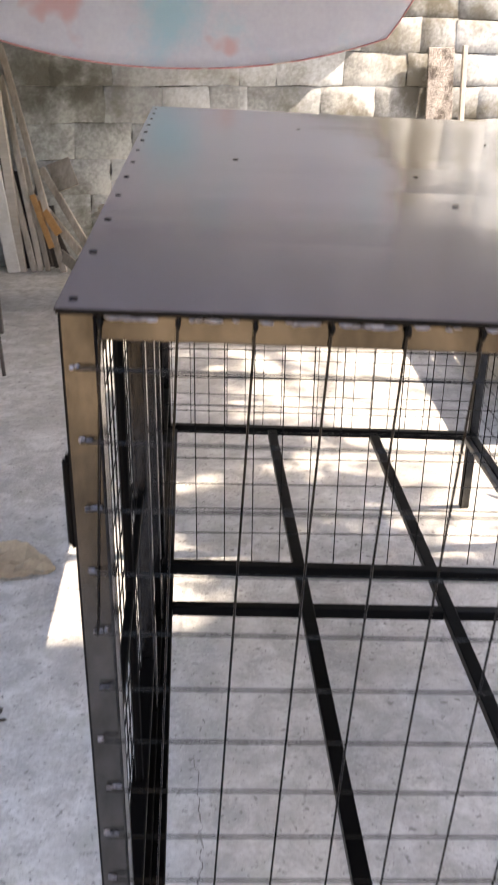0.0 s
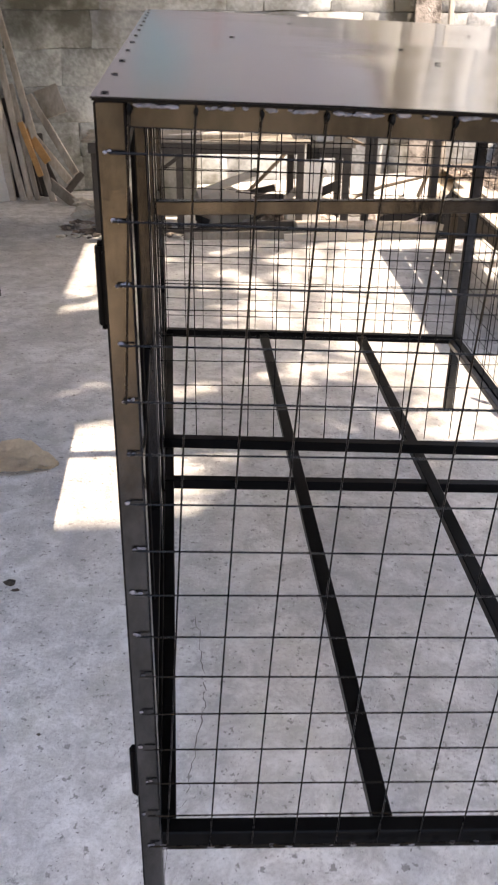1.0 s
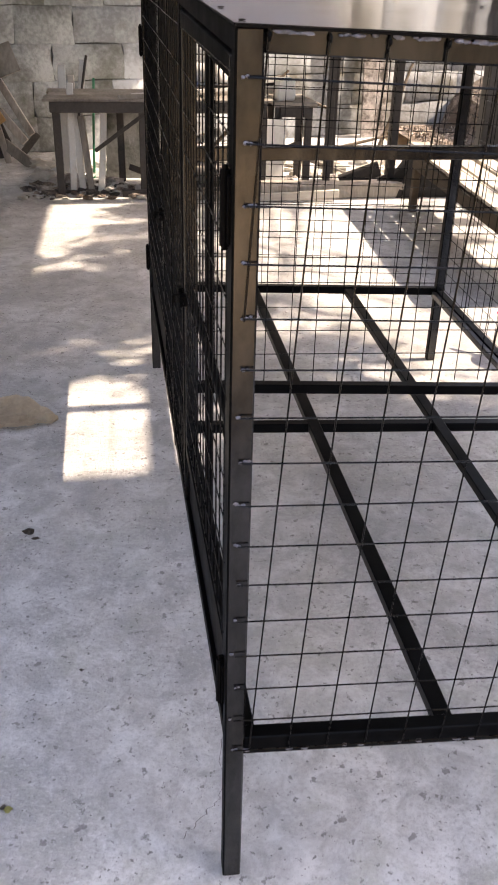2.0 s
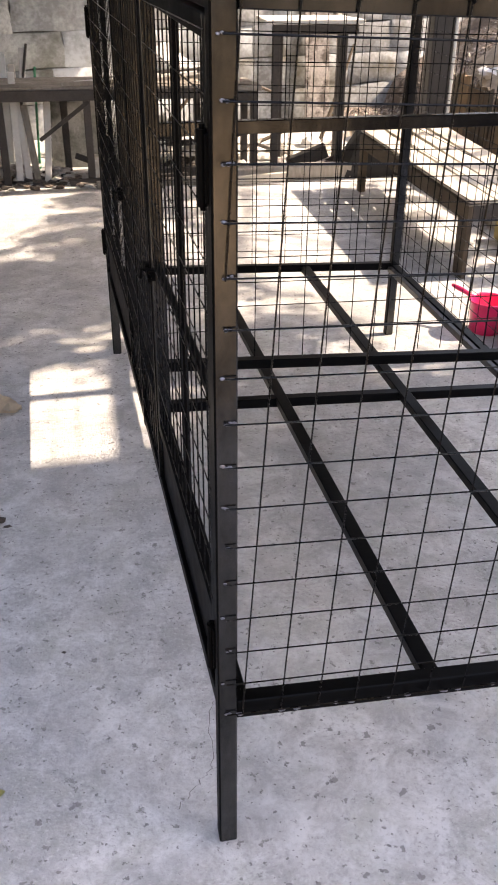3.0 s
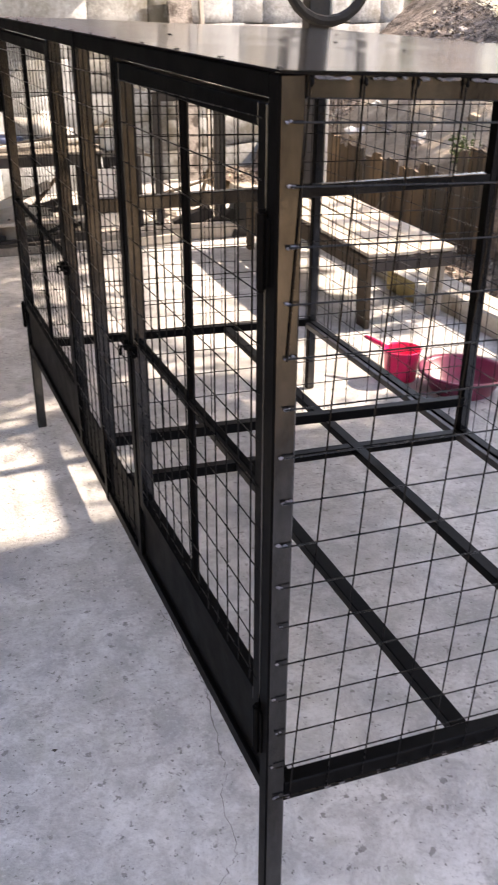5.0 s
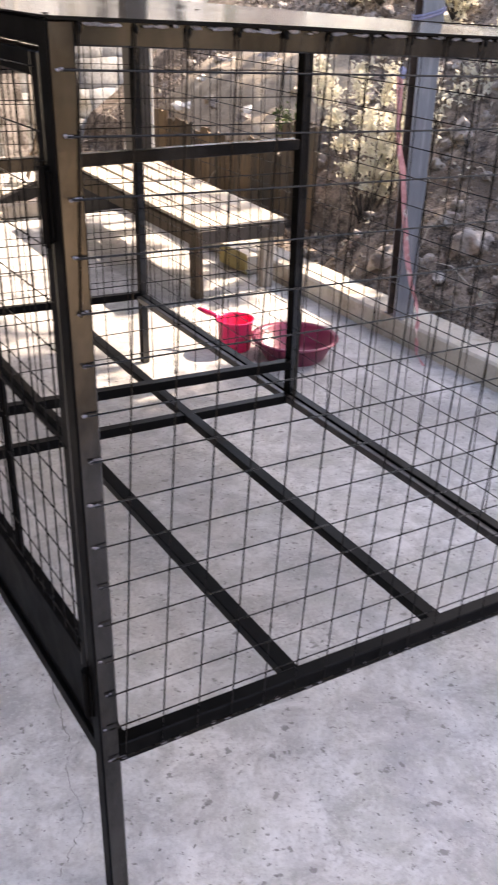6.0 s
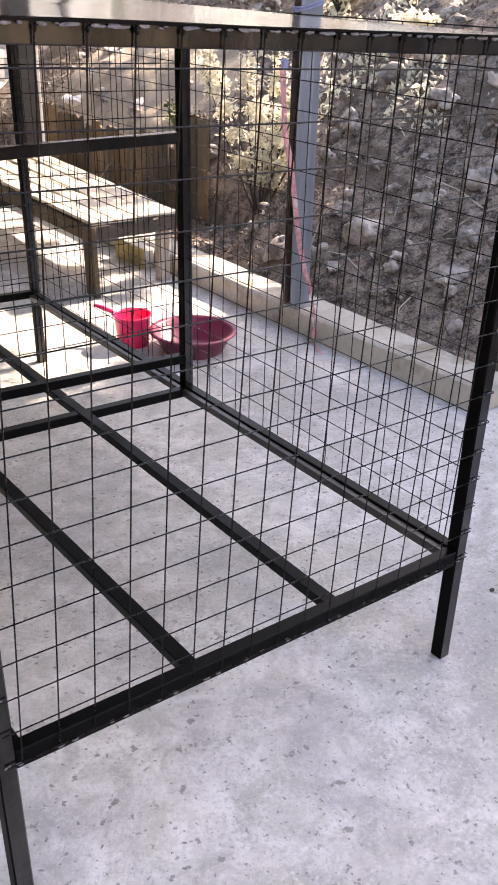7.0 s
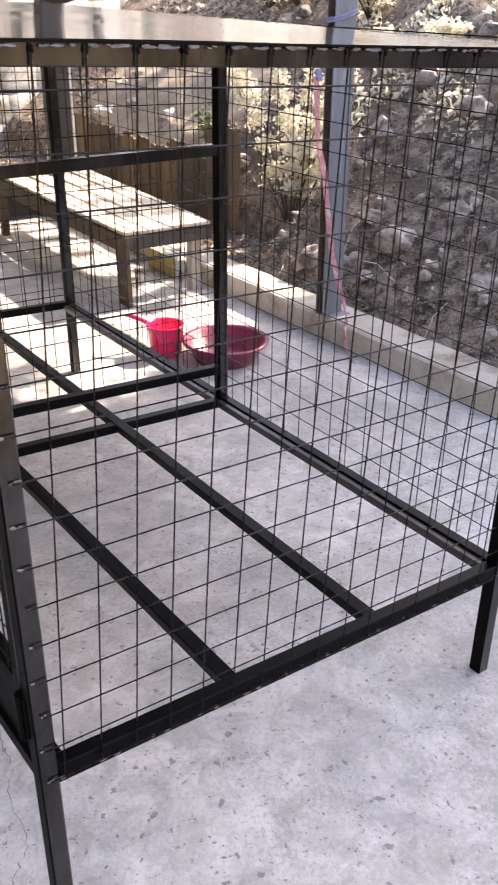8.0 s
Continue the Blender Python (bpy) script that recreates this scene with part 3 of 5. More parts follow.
def door(y0, y1, hinge_y, latch_y):
    """A framed wire door on the left side, its hinge barrels standing proud of the tubes."""
    xo = 0.0
    b = B()
    w = 0.03
    bar(b, (lx(y0) + xo, y0 + w / 2, 0.54), (lx(y0) + xo, y0 + w / 2, roof_z(y0) - 0.042), 0.03, w, up=(0, 1, 0), bev=0.002)
    bar(b, (lx(y1) + xo, y1 - w / 2, 0.54), (lx(y1) + xo, y1 - w / 2, roof_z(y1) - 0.042), 0.03, w, up=(0, 1, 0), bev=0.002)
    for z in (0.555, None):
        z0, z1 = (z, z) if z else (roof_z(y0) - 0.057, roof_z(y1) - 0.057)
        bar(b, (lx(y0) + xo, y0 + w, z0), (lx(y1) + xo, y1 - w, z1), 0.03, 0.03, bev=0.002)
    d = part("door", b, (SHADE_BLACK, BLACK), cage, "black framed wire mesh door, closed")
    # faces along y keep the enamel, the others carry painted shade
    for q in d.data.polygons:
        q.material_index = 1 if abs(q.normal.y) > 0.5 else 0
    b = B()
    bar(b, (lx(y0) + xo, y0 + w, 0.972), (lx(y1) + xo, y1 - w, 0.972), 0.013, 0.018, bev=0.002)
    part("middle_rail", b, SHADE_BLACK, d)
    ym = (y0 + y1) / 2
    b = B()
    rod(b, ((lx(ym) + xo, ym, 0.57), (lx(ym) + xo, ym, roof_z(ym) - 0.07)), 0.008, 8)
    part("upright_rod", b, SHADE_BLACK, d)
    u = Vector((lx(y1) - lx(y0), y1 - y0, 0)).normalized()
    mesh_panel("wire_mesh", (lx(y0) + xo - 0.012, y0 + 0.012, 0), u, y1 - y0 - 0.024, 0.54, roof_z(y0) - 0.045, int((y1 - y0) / 0.0555), 13, 0.04, 0.054, 0.60, P, 0, d, (-1, 0, 0), 0.0012)
    for z in (1.35, 0.51):
        b = B()
        x = lx(hinge_y) - 0.023
        rod(b, ((x, hinge_y, z - 0.05), (x, hinge_y, z + 0.05)), 0.0075, 10)
        rod(b, ((x, hinge_y, z - 0.056), (x, hinge_y, z + 0.056)), 0.004, 8)
        box(b, (x + 0.002, hinge_y - 0.016, z - 0.045), (x + 0.008, hinge_y + 0.016, z + 0.045), 0.001)
        part("hinge", b, SHADE_BLACK, d)
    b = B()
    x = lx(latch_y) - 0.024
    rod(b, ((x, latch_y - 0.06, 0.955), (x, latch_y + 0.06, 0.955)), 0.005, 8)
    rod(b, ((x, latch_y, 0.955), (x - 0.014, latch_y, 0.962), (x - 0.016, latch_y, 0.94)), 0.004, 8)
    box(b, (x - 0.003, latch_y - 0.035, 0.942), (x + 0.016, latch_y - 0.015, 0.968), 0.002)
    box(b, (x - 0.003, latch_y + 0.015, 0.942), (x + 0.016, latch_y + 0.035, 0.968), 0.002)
    part("bolt_latch", b, SHADE_BLACK, d)
    return d


door(0.045, 0.803, 0.036, 0.80)
door(1.535, 2.505, 2.535, 1.53)
mesh_panel("wire_mesh", (lx(0.84) - 0.014, 0.84, 0), Vector((lx(1.5) - lx(0.84), 0.66, 0)).normalized(), 0.66, 0.40, 1.56, 12, 15, 0.035, 0.054, 0.45, P, 0, out=(-1, 0, 0), level=0.0012)

# ---- things on the slab ----
def dipper():
    d = thing("water_dipper", "bright pink plastic water dipper with a long handle, on the slab", "dipper", at=(1.712, 2.485, 0))
    d.scale = (1.24, 1.24, 1.24)
    b = B()
    lathe(b, ((0.058, 0.0), (0.062, 0.004), (0.072, 0.118), (0.077, 0.122), (0.077, 0.128), (0.073, 0.128), (0.069, 0.118), (0.059, 0.008), (0.0005, 0.006)))
    part("cup", b, PINK, d, smooth=True)
    b = B()
    q = Vector((-0.58, 0.815, 0))
    rod(b, [q * 0.07 + Vector((0, 0, 0.118)), q * 0.095 + Vector((0, 0, 0.128)), q * 0.135 + Vector((0, 0, 0.138)), q * 0.167 + Vector((0, 0, 0.144))], (0.011, 0.009, 0.010, 0.007), 8)
    part("handle", b, PINK, d, smooth=True)


dipper()
bs = thing("wash_basin", "dark pink plastic wash basin with a rolled rim, on the slab", "basin", at=(1.918, 2.255, 0))
bs.scale = (1.04, 1.04, 0.92)
b = B()
lathe(b, ((0.135, 0.0), (0.142, 0.006), (0.185, 0.10), (0.205, 0.108), (0.207, 0.116), (0.19, 0.118), (0.179, 0.108), (0.138, 0.012), (0.0005, 0.01)), 48)
part("bowl", b, MAROON, bs, smooth=True)


def table():
    t = thing("plank_table", "low weathered plank table with a thick apron, sunlit", "table")
    ya, yb, z = 3.216, 5.29, 0.435
    rt = random.Random(2)
    xs = [1.89, 2.035, 2.165, 2.30, 2.45]
    for k in range(4):
        b = B()
        g = 0.006 if k in (1, 2) else 0.0025
        e0, e1 = rt.uniform(-0.02, 0.0), rt.uniform(-0.05, 0.05)
        xm = (xs[k] + xs[k + 1]) / 2
        bar(b, (xm, ya + e0, z - 0.010 + rt.uniform(-0.002, 0.002)), (xm + 0.05 + 0.034 * k, yb + e1, z - 0.010), xs[k + 1] - xs[k] - g, 0.018, bev=0.002)
        part("plank", b, WOOD_TABLE, t)
    b = B()
    bar(b, (1.885, ya + 0.01, z - 0.066), (2.455, ya + 0.005, z - 0.070), 0.03, 0.078, bev=0.003)
    part("apron", b, POST_DARK, t, "dark grey front apron board")
    b = B()
    bar(b, (1.90, ya + 0.03, z - 0.075), (1.93, yb - 0.05, z - 0.075), 0.03, 0.09, bev=0.003)
    part("apron", b, WOOD_APRON, t, "brown side apron board")
    for k in range(11):
        b = B()
        y = ya + 0.14 + 0.18 * k + rt.uniform(-0.03, 0.03)
        bar(b, (1.93, y, z - 0.030), (2.45 + 0.05 * k / 5, y + rt.uniform(-0.03, 0.03), z - 0.030), rt.uniform(0.06, 0.11), 0.020, bev=0.002)
        part("cleat", b, WOOD_APRON, t)
    for x, y, w in ((1.905, ya + 0.05, 0.03), (2.40, ya + 0.1, 0.07), (1.94, yb - 0.08, 0.05), (2.46, yb - 0.08, 0.06)):
        b = B()
        bar(b, (x, y, 0), (x + rt.uniform(-0.012, 0.012), y, z - 0.03), w, 0.12 if w < 0.04 else 0.06, up=(0, 1, 0), bev=0.004)
        part("leg", b, WOOD_APRON if x < 2.3 else WOOD_GREY, t)


table()

loose = thing("yellow_block", "pale block with a yellow face on the slab under the table", "block")
b = B()
box(b, (2.40, 3.55, 0.0), (2.492, 3.90, 0.13), 0.012)
ob = part("block", b, (mat("pale_block", (0.62, 0.60, 0.55), 0.85, dark=(0.5, 0.47, 0.41), scale=6, fine=50, bump=0.3), mat("yellow_face", (0.44, 0.36, 0.15), 0.8, dark=(0.30, 0.24, 0.11), scale=8, fine=60, bump=0.3)), loose)
for q in ob.data.polygons:
    q.material_index = 1 if q.normal.x < -0.5 else 0

# grey steel post on the kerb, with a leash tied to it
sp = thing("steel_post", "grey painted steel channel post standing on the kerb", "post")
b = B()
PB, PT = Vector((2.55, 2.23, 0.128)), Vector((2.525, 2.23, 3.2))
PU = (PT - PB) / (PT - PB).z
sec = ((-0.062, -0.03), (0.062, -0.03), (0.062, 0.03), (-0.062, 0.03), (-0.062, 0.024), (0.056, 0.024), (0.056, -0.024), (-0.062, -0.024))
lo = [b.verts.new(PB + Vector((x, y, 0))) for x, y in sec]
hi = [b.verts.new(PT + Vector((x, y, 0))) for x, y in sec]
for i in range(8):
    f_ = b.faces.new((lo[i], lo[(i + 1) % 8], hi[(i + 1) % 8], hi[i]))
    f_.material_index = 1 if i in (4, 5, 6) else 0
b.faces.new(hi)
b.faces.new(lo[::-1])
bmesh.ops.recalc_face_normals(b, faces=b.faces[:])
part("channel", b, (POLE_GREY, CHANNEL_IN), sp)
b = B()
box(b, (2.505, 2.16, 0.118), (2.64, 2.30, 0.130), 0.002)
part("base_plate", b, POLE_GREY, sp)

ls = thing("leash", "faded red webbing leash tied to the post, hanging slack", "leash")
b = B()
pts = [Vector(q) for q in ((2.33, 2.14, 1.29), (2.335, 2.13, 1.14), (2.35, 2.13, 1.0), (2.385, 2.12, 0.87), (2.42, 2.12, 0.68), (2.46, 2.12, 0.48), (2.50, 2.11, 0.33), (2.52, 2.08, 0.24),
       (2.51, 2.04, 0.155), (2.488, 2.02, 0.12), (2.48, 2.00, 0.06), (2.462, 1.97, 0.012), (2.385, 1.82, 0.010))]
fine = []
for p0, p1 in zip(pts, pts[1:]):
    fine += [p0.lerp(p1, f / 8) for f in range(8)]
prev = None
for k, q in enumerate(fine):
    wide = 0.018 if q.z > 0.85 else 0.013 if q.z > 0.3 else 0.009
    turn = 0.35 * math.sin(k * 0.13) if q.z > 0.3 else k * 0.22
    side = Vector((math.cos(turn), math.sin(turn), 0)) * wide
    thick = Vector((-math.sin(turn), math.cos(turn), 0)) * 0.002
    cur = [b.verts.new(q + o_) for o_ in (-side - thick, side - thick, side + thick, -side + thick)]
    if prev:
        for i in range(4):
            b.faces.new((prev[i], prev[(i + 1) % 4], cur[(i + 1) % 4], cur[i]))
    else:
        b.faces.new(cur)
    prev = cur
b.faces.new(prev[::-1])
bmesh.ops.recalc_face_normals(b, faces=b.faces[:])
part("strap", b, LEASH, ls)
b = B()
for k in range(4):
    z = 1.21 + 0.022 * k
    c = PB + PU * z + Vector((-0.06, 0, 0.05))
    rod(b, [c + Vector((0.15 * math.cos(a), -0.01 + 0.075 * math.sin(a), 0.012 * math.sin(3 * a + k))) for a in [i * math.tau / 10 for i in range(11)]], 0.008, 6)
blob(b, (2.335, 2.135, 1.30), 0.019, 2, 0.5, (1, 0.8, 1.2), random.Random(4))
c = PB + PU * 1.40
for k in range(2):
    rod(b, [c + Vector((0.08 * math.cos(a), 0.05 * math.sin(a), 0.012 * k + 0.02 * math.cos(a))) for a in [i * math.tau / 12 for i in range(13)]], 0.006, 6)
part("knot", b, ROPE, ls, "blue rope knot round the post")

# dark timber post with a tyre hung on it
dp = thing("dark_post", "dark square timber post by the far end of the table", "post")
b = B()
box(b, (2.55, 5.60, 0.12), (2.72, 5.74, 3.2), 0.008)
part("shaft", b, POST_DARK, dp)
b = B()
box(b, (2.722, 5.60, 0.12), (2.745, 5.64, 3.2), 0.003)
part("edge_batten", b, WHITE_BOARD, dp, "pale batten on the post")
ty = thing("bicycle_tyre", "worn black rubber tyre hanging from the dark post", "tyre")
b = B()
N = 40
R0, R1 = 0.335, 0.04
rings = []
for k in range(N):
    a = k * math.tau / N
    c = Vector((2.66 + R0 * math.cos(a), 5.53, 1.91 + R0 * math.sin(a)))
    rd = Vector((math.cos(a), 0, math.sin(a)))
    rings.append([b.verts.new(c + R1 * (rd * math.cos(q) + Vector((0, 1.1, 0)) * math.sin(q)) * (1.0 + 0.08 * (k % 2) * (abs(math.cos(q)) > 0.6))) for q in [i * math.tau / 8 for i in range(8)]])
for k in range(N):
    A, C = rings[k], rings[(k + 1) % N]
    for i in range(8):
        b.faces.new((A[i], A[(i + 1) % 8], C[(i + 1) % 8], C[i]))
part("tread", b, RUBBER, ty)
b = B()
rod(b, ((2.66, 5.60, 2.2), (2.66, 5.47, 2.205), (2.66, 5.46, 2.24)), 0.008, 6)
part("hook", b, POST_DARK, ty, "steel hook that carries the tyre")

# ---- tarpaulin that hangs from the canopy's edge ----
b = B()
NU, NV = 40, 12
tv = []
for i in range(NU + 1):
    u = i / NU
    x = -1.5 + 2.85 * u
    zl = 1.715 + 0.62 * abs(u - 0.52) ** 2.2 * 2 + (0.5 * max(0, u - 0.93) / 0.07 * 0.5)
    tv.append([b.verts.new((x, 4.62 + 0.14 * v / NV + 0.03 * math.sin(u * 9 + v * 0.3), zl + (2.52 - zl) * v / NV)) for v in range(NV + 1)])
for i in range(NU):
    for v in range(NV):
        b.faces.new((tv[i][v], tv[i + 1][v], tv[i + 1][v + 1], tv[i][v + 1]))
tv_top = [row_[NV].co.copy() for row_ in tv]
bmesh.ops.solidify(b, geom=b.faces[:], thickness=0.002)
tp = thing("tarpaulin", "white printed tarpaulin sagging from the canopy, red hem", "tarpaulin")
part("sheet", b, TARP, tp, smooth=True)
b = B()
rod(b, [(-1.5 + 2.85 * i / NU, 4.62 + 0.03 * math.sin(i / NU * 9), 1.715 + 0.62 * abs(i / NU - 0.52) ** 2.2 * 2 + (0.5 * max(0, i / NU - 0.93) / 0.07 * 0.5)) for i in range(NU + 1)], 0.005, 6)
part("hem", b, LEASH, tp, "faded red hem")
for i in range(0, NU + 1, 5):
    b = B()
    q = tv_top[i]
    rod(b, (q - Vector((0, 0, 0.03)), q + Vector((0.004, 0.004, 0.13)), q + Vector((0, 0, 0.285))), 0.004, 5)
    part("tie", b, ROPE, tp, "thin cord tied to the canopy")

# ---- work area at the back ----
def lean(name, label, cat, a, c, w, h, material, up=(0, 1, 0), group=""):
    t = thing(name, label, cat, group)
    b = B()
    bar(b, a, c, w, h, up=up, bev=0.004)
    bmesh.ops.subdivide_edges(b, edges=[e for e in b.edges if e.calc_length() > 0.4], cuts=6)
    rr = random.Random(len(bpy.data.objects))
    o = Vector((rr.uniform(0, 50), 0, 0))
    for v in b.verts:
        v.co.x += 0.012 * noise.noise(v.co * 1.5 + o)
    part("board", b, material, t)
    return t


GRP = "scrap boards leaning on the back wall"
POLES = (((-1.40, 7.02, 0), (-1.66, 7.24, 1.75), 0.05, 0.045, WOOD_GREY), ((-1.33, 7.0, 0), (-1.50, 7.2, 0.95), 0.045, 0.03, WOOD_GREY),
         ((-1.19, 6.95, 0), (-1.63, 7.22, 1.85), 0.055, 0.04, WOOD_GREY), ((-0.97, 6.95, 0.24), (-1.36, 7.2, 0.86), 0.06, 0.04, WOOD_GREY),
         ((-1.03, 6.93, 0.18), (-1.42, 7.12, 0.62), 0.07, 0.04, WOOD_GREY), ((-0.98, 6.78, 0.02), (-1.22, 7.0, 0.16), 0.09, 0.03, WOOD_GREY),
         ((-1.45, 6.98, 0), (-1.75, 7.22, 1.45), 0.05, 0.04, WOOD_GREY), ((-1.25, 7.05, 0.02), (-1.30, 7.15, 0.55), 0.05, 0.04, WOOD_DARK),
         ((-1.10, 6.98, 0.03), (-0.93, 7.1, 0.22), 0.06, 0.03, WOOD_DARK))
for a, c, w, h, mm in POLES:
    lean("scrap_board", "weathered grey scrap board leaning on the block wall", "board", a, c, w, h, mm, group=GRP)
lean("split_board", "split board with fresh orange wood showing", "board", (-1.27, 6.93, 0.22), (-1.42, 7.02, 0.66), 0.05, 0.03, WOOD_ORANGE, group=GRP)
lean("split_board", "split board with fresh orange wood showing", "board", (-1.20, 6.94, 0.34), (-1.38, 7.05, 0.60), 0.07, 0.02, WOOD_ORANGE, group=GRP)
# dark boards added to stand in for the shaded void behind the scrap
for k in range(5):
    lean("dark_board", "dark board filling the shaded void behind the scrap boards", "board", (-1.56 + 0.09 * k, 7.10 + 0.03 * k, 0), (-1.68 + 0.07 * k, 7.18 + 0.03 * k, 0.95 - 0.12 * k), 0.13, 0.03, WOOD_DARK, group=GRP)
lean("flat_board", "short pale flat board leaning on the block wall", "board", (-1.13, 7.13, 0.70), (-1.22, 7.22, 0.92), 0.02, 0.21, WOOD_GREY, up=(1, 0.2, 0.5), group=GRP)
lean("white_plank", "long whitewashed plank standing at the edge of the yard", "plank", (-1.62, 6.95, 0), (-1.86, 7.02, 2.2), 0.11, 0.03, WHITE_BOARD)
lean("peeling_log", "pale log with peeling bark leaning on the block wall", "log", (-1.56, 6.98, 0), (-1.70, 7.08, 2.1), 0.075, 0.06, WOOD_PALE)
st = thing("steel_stake", "dark steel stake standing on the slab", "stake")
b = B()
rod(b, ((-1.12, 4.23, 0.0), (-1.135, 4.24, 0.3)), 0.012, 8)
bar(b, (-1.135, 4.24, 0.26), (-1.17, 4.27, 1.5), 0.075, 0.03, up=(0, 1, 0), bev=0.003)
part("shaft", b, POST_DARK, st)

def bench(name, label, x0, x1, y0, y1, z, legs, top_mat, leg_mat, planks=3, thick=0.035, apron=0.07, brace=False):
    t = thing(name, label, "workbench")
    n_ = planks
    for k in range(n_):
        b = B()
        ya, yb = y0 + (y1 - y0) * k / n_ + 0.004, y0 + (y1 - y0) * (k + 1) / n_ - 0.004
        bar(b, (x0 + 0.02 * (k % 2), (ya + yb) / 2, z - thick / 2), (x1 - 0.03 * (k % 2), (ya + yb) / 2, z - thick / 2), yb - ya, thick, bev=0.004)
        part("plank", b, top_mat, t)
    b = B()
    bar(b, (x0 + 0.05, y0 + 0.008, z - thick - apron / 2), (x1 - 0.05, y0 + 0.008, z - thick - apron / 2), 0.03, apron, bev=0.003)
    part("apron", b, leg_mat, t)
    for x, y in legs:
        b = B()
        bar(b, (x, y, 0), (x, y, z - thick), 0.055, 0.05, up=(0, 1, 0), bev=0.004)
        part("leg", b, leg_mat, t)
    if brace:
        b = B()
        bar(b, (legs[0][0] + 0.02, y0 + 0.02, z - 0.1), (legs[0][0] - 0.36, y0 + 0.1, 0.32), 0.03, 0.03, bev=0.003)
        part("brace", b, leg_mat, t)
    return t


bench("workbench", "long rough workbench with a pale sunlit top", -0.75, 0.95, 5.72, 6.3, 0.70, ((-0.03, 5.76), (-0.66, 5.78), (0.88, 5.76), (-0.2, 6.22), (0.85, 6.22)), WOOD_GREY, WOOD_DARK, thick=0.018, apron=0.075, brace=True)
bench("tall_stand", "tall wooden stand with a white board top", 1.33, 2.1, 5.85, 6.35, 1.12, ((1.42, 5.9), (1.53, 6.28), (1.95, 5.9), (2.04, 6.28)), WHITE_BOARD, WOOD_DARK, planks=2, thick=0.03)
bench("low_bench", "low wooden bench covered with scrap", 0.98, 1.32, 5.9, 6.4, 0.66, ((1.02, 5.94), (1.26, 5.94), (1.02, 6.35), (1.26, 6.35)), WOOD_GREY, WOOD_DARK, planks=2)

def loose_box(name, label, cat, c, size, material, rz=0.0, bev=0.01):
    t = thing(name, label, cat, at=(c[0], c[1], c[2]))
    t.rotation_euler = (0, 0, radians(rz))
    b = B()
    box(b, (-size[0] / 2, -size[1] / 2, 0), (size[0] / 2, size[1] / 2, size[2]), bev)
    bmesh.ops.subdivide_edges(b, edges=b.edges[:], cuts=3, use_grid_fill=True)
    for v in b.verts:
        v.co += Vector((noise.noise(v.co * 9 + Vector(c)), noise.noise(v.co * 9 + Vector(c) * 2), noise.noise(v.co * 9 + Vector(c) * 3) * (v.co.z > 0.01))) * bev
    part("body", b, material, t)
    return t


def sack(name, label, cat, c, r, material, flat=(1, 0.8, 0.7)):
    t = thing(name, label, cat)
    b = B()
    blob(b, (c[0], c[1], c[2] + r * flat[2] * 0.85), r, 3, 0.35, flat, random.Random(int(c[0] * 100) % 97))
    for v in b.verts:
        v.co.z = max(v.co.z, c[2])
    part("body", b, material, t, smooth=True)
    return t


loose_box("timber_beam", "pale squared timber lying on the slab", "timber", (1.42, 5.68, 0), (1.15, 0.13, 0.11), WOOD_GREY, 1.0)
sack("blue_bag", "crumpled blue plastic bag on the workbench", "bag", (0.30, 6.15, 0.70), 0.08, BLUE_PLASTIC, (1.4, 0.8, 0.6))
sack("white_sack", "white plastic sack on the workbench", "sack", (0.55, 6.2, 0.70), 0.17, WHITE_BOARD, (1.2, 0.8, 0.7))
sack("grey_sack", "grey cement sack under the workbench", "sack", (0.30, 6.1, 0.0), 0.2, WOOD_PALE, (1.3, 0.8, 0.8))
lean("fibre_sheet", "flat grey fibre sheet standing behind the workbench", "sheet", (-0.12, 6.36, 0.0), (-0.10, 6.44, 0.60), 0.02, 0.42, MORTAR, up=(1, 0, 0))
rj = random.Random(29)
for k in range(13):
    x, y, z = rj.uniform(0.0, 0.75), rj.uniform(5.95, 6.38), rj.uniform(0.02, 0.28)
    lean("stored_stick", "rough stick stored under the workbench", "stick", (x, y, z), (x + rj.uniform(0.2, 0.5), y + rj.uniform(-0.1, 0.1), max(0.02, z + rj.uniform(-0.2, 0.3))), rj.uniform(0.03, 0.07), 0.025,
         (WOOD_DARK, WOOD_PALE, WOOD_DARK, WHITE_BOARD)[k % 4], group="sticks under the workbench")
lean("shelf_plank", "pale plank laid low between the workbench legs", "plank", (-0.02, 5.80, 0.19), (0.90, 5.80, 0.20), 0.12, 0.025, WOOD_PALE, up=(0, 0, 1))
for x in (0.03, 0.83):
    loose_box("shelf_block", "rough block under the low plank", "block", (x, 5.80, 0), (0.1, 0.12, 0.175), KERB, 4)
for k, (x, y, l, w, mm) in enumerate(((0.0, 5.60, 1.5, 0.07, WOOD_GREY), (0.35, 5.66, 1.1, 0.05, WOOD_PALE), (-0.2, 5.72, 0.9, 0.05, WOOD_DARK), (0.75, 5.56, 0.7, 0.06, WOOD_PALE), (0.1, 5.8, 0.75, 0.09, WOOD_DARK))):
    lean("floor_timber", "long weathered timber lying on the slab by the workbench", "timber", (x, y, 0.02), (x + l, y + 0.05 - 0.03 * k, 0.025 + 0.012 * k), w, 0.035, mm, group="timbers by the workbench")
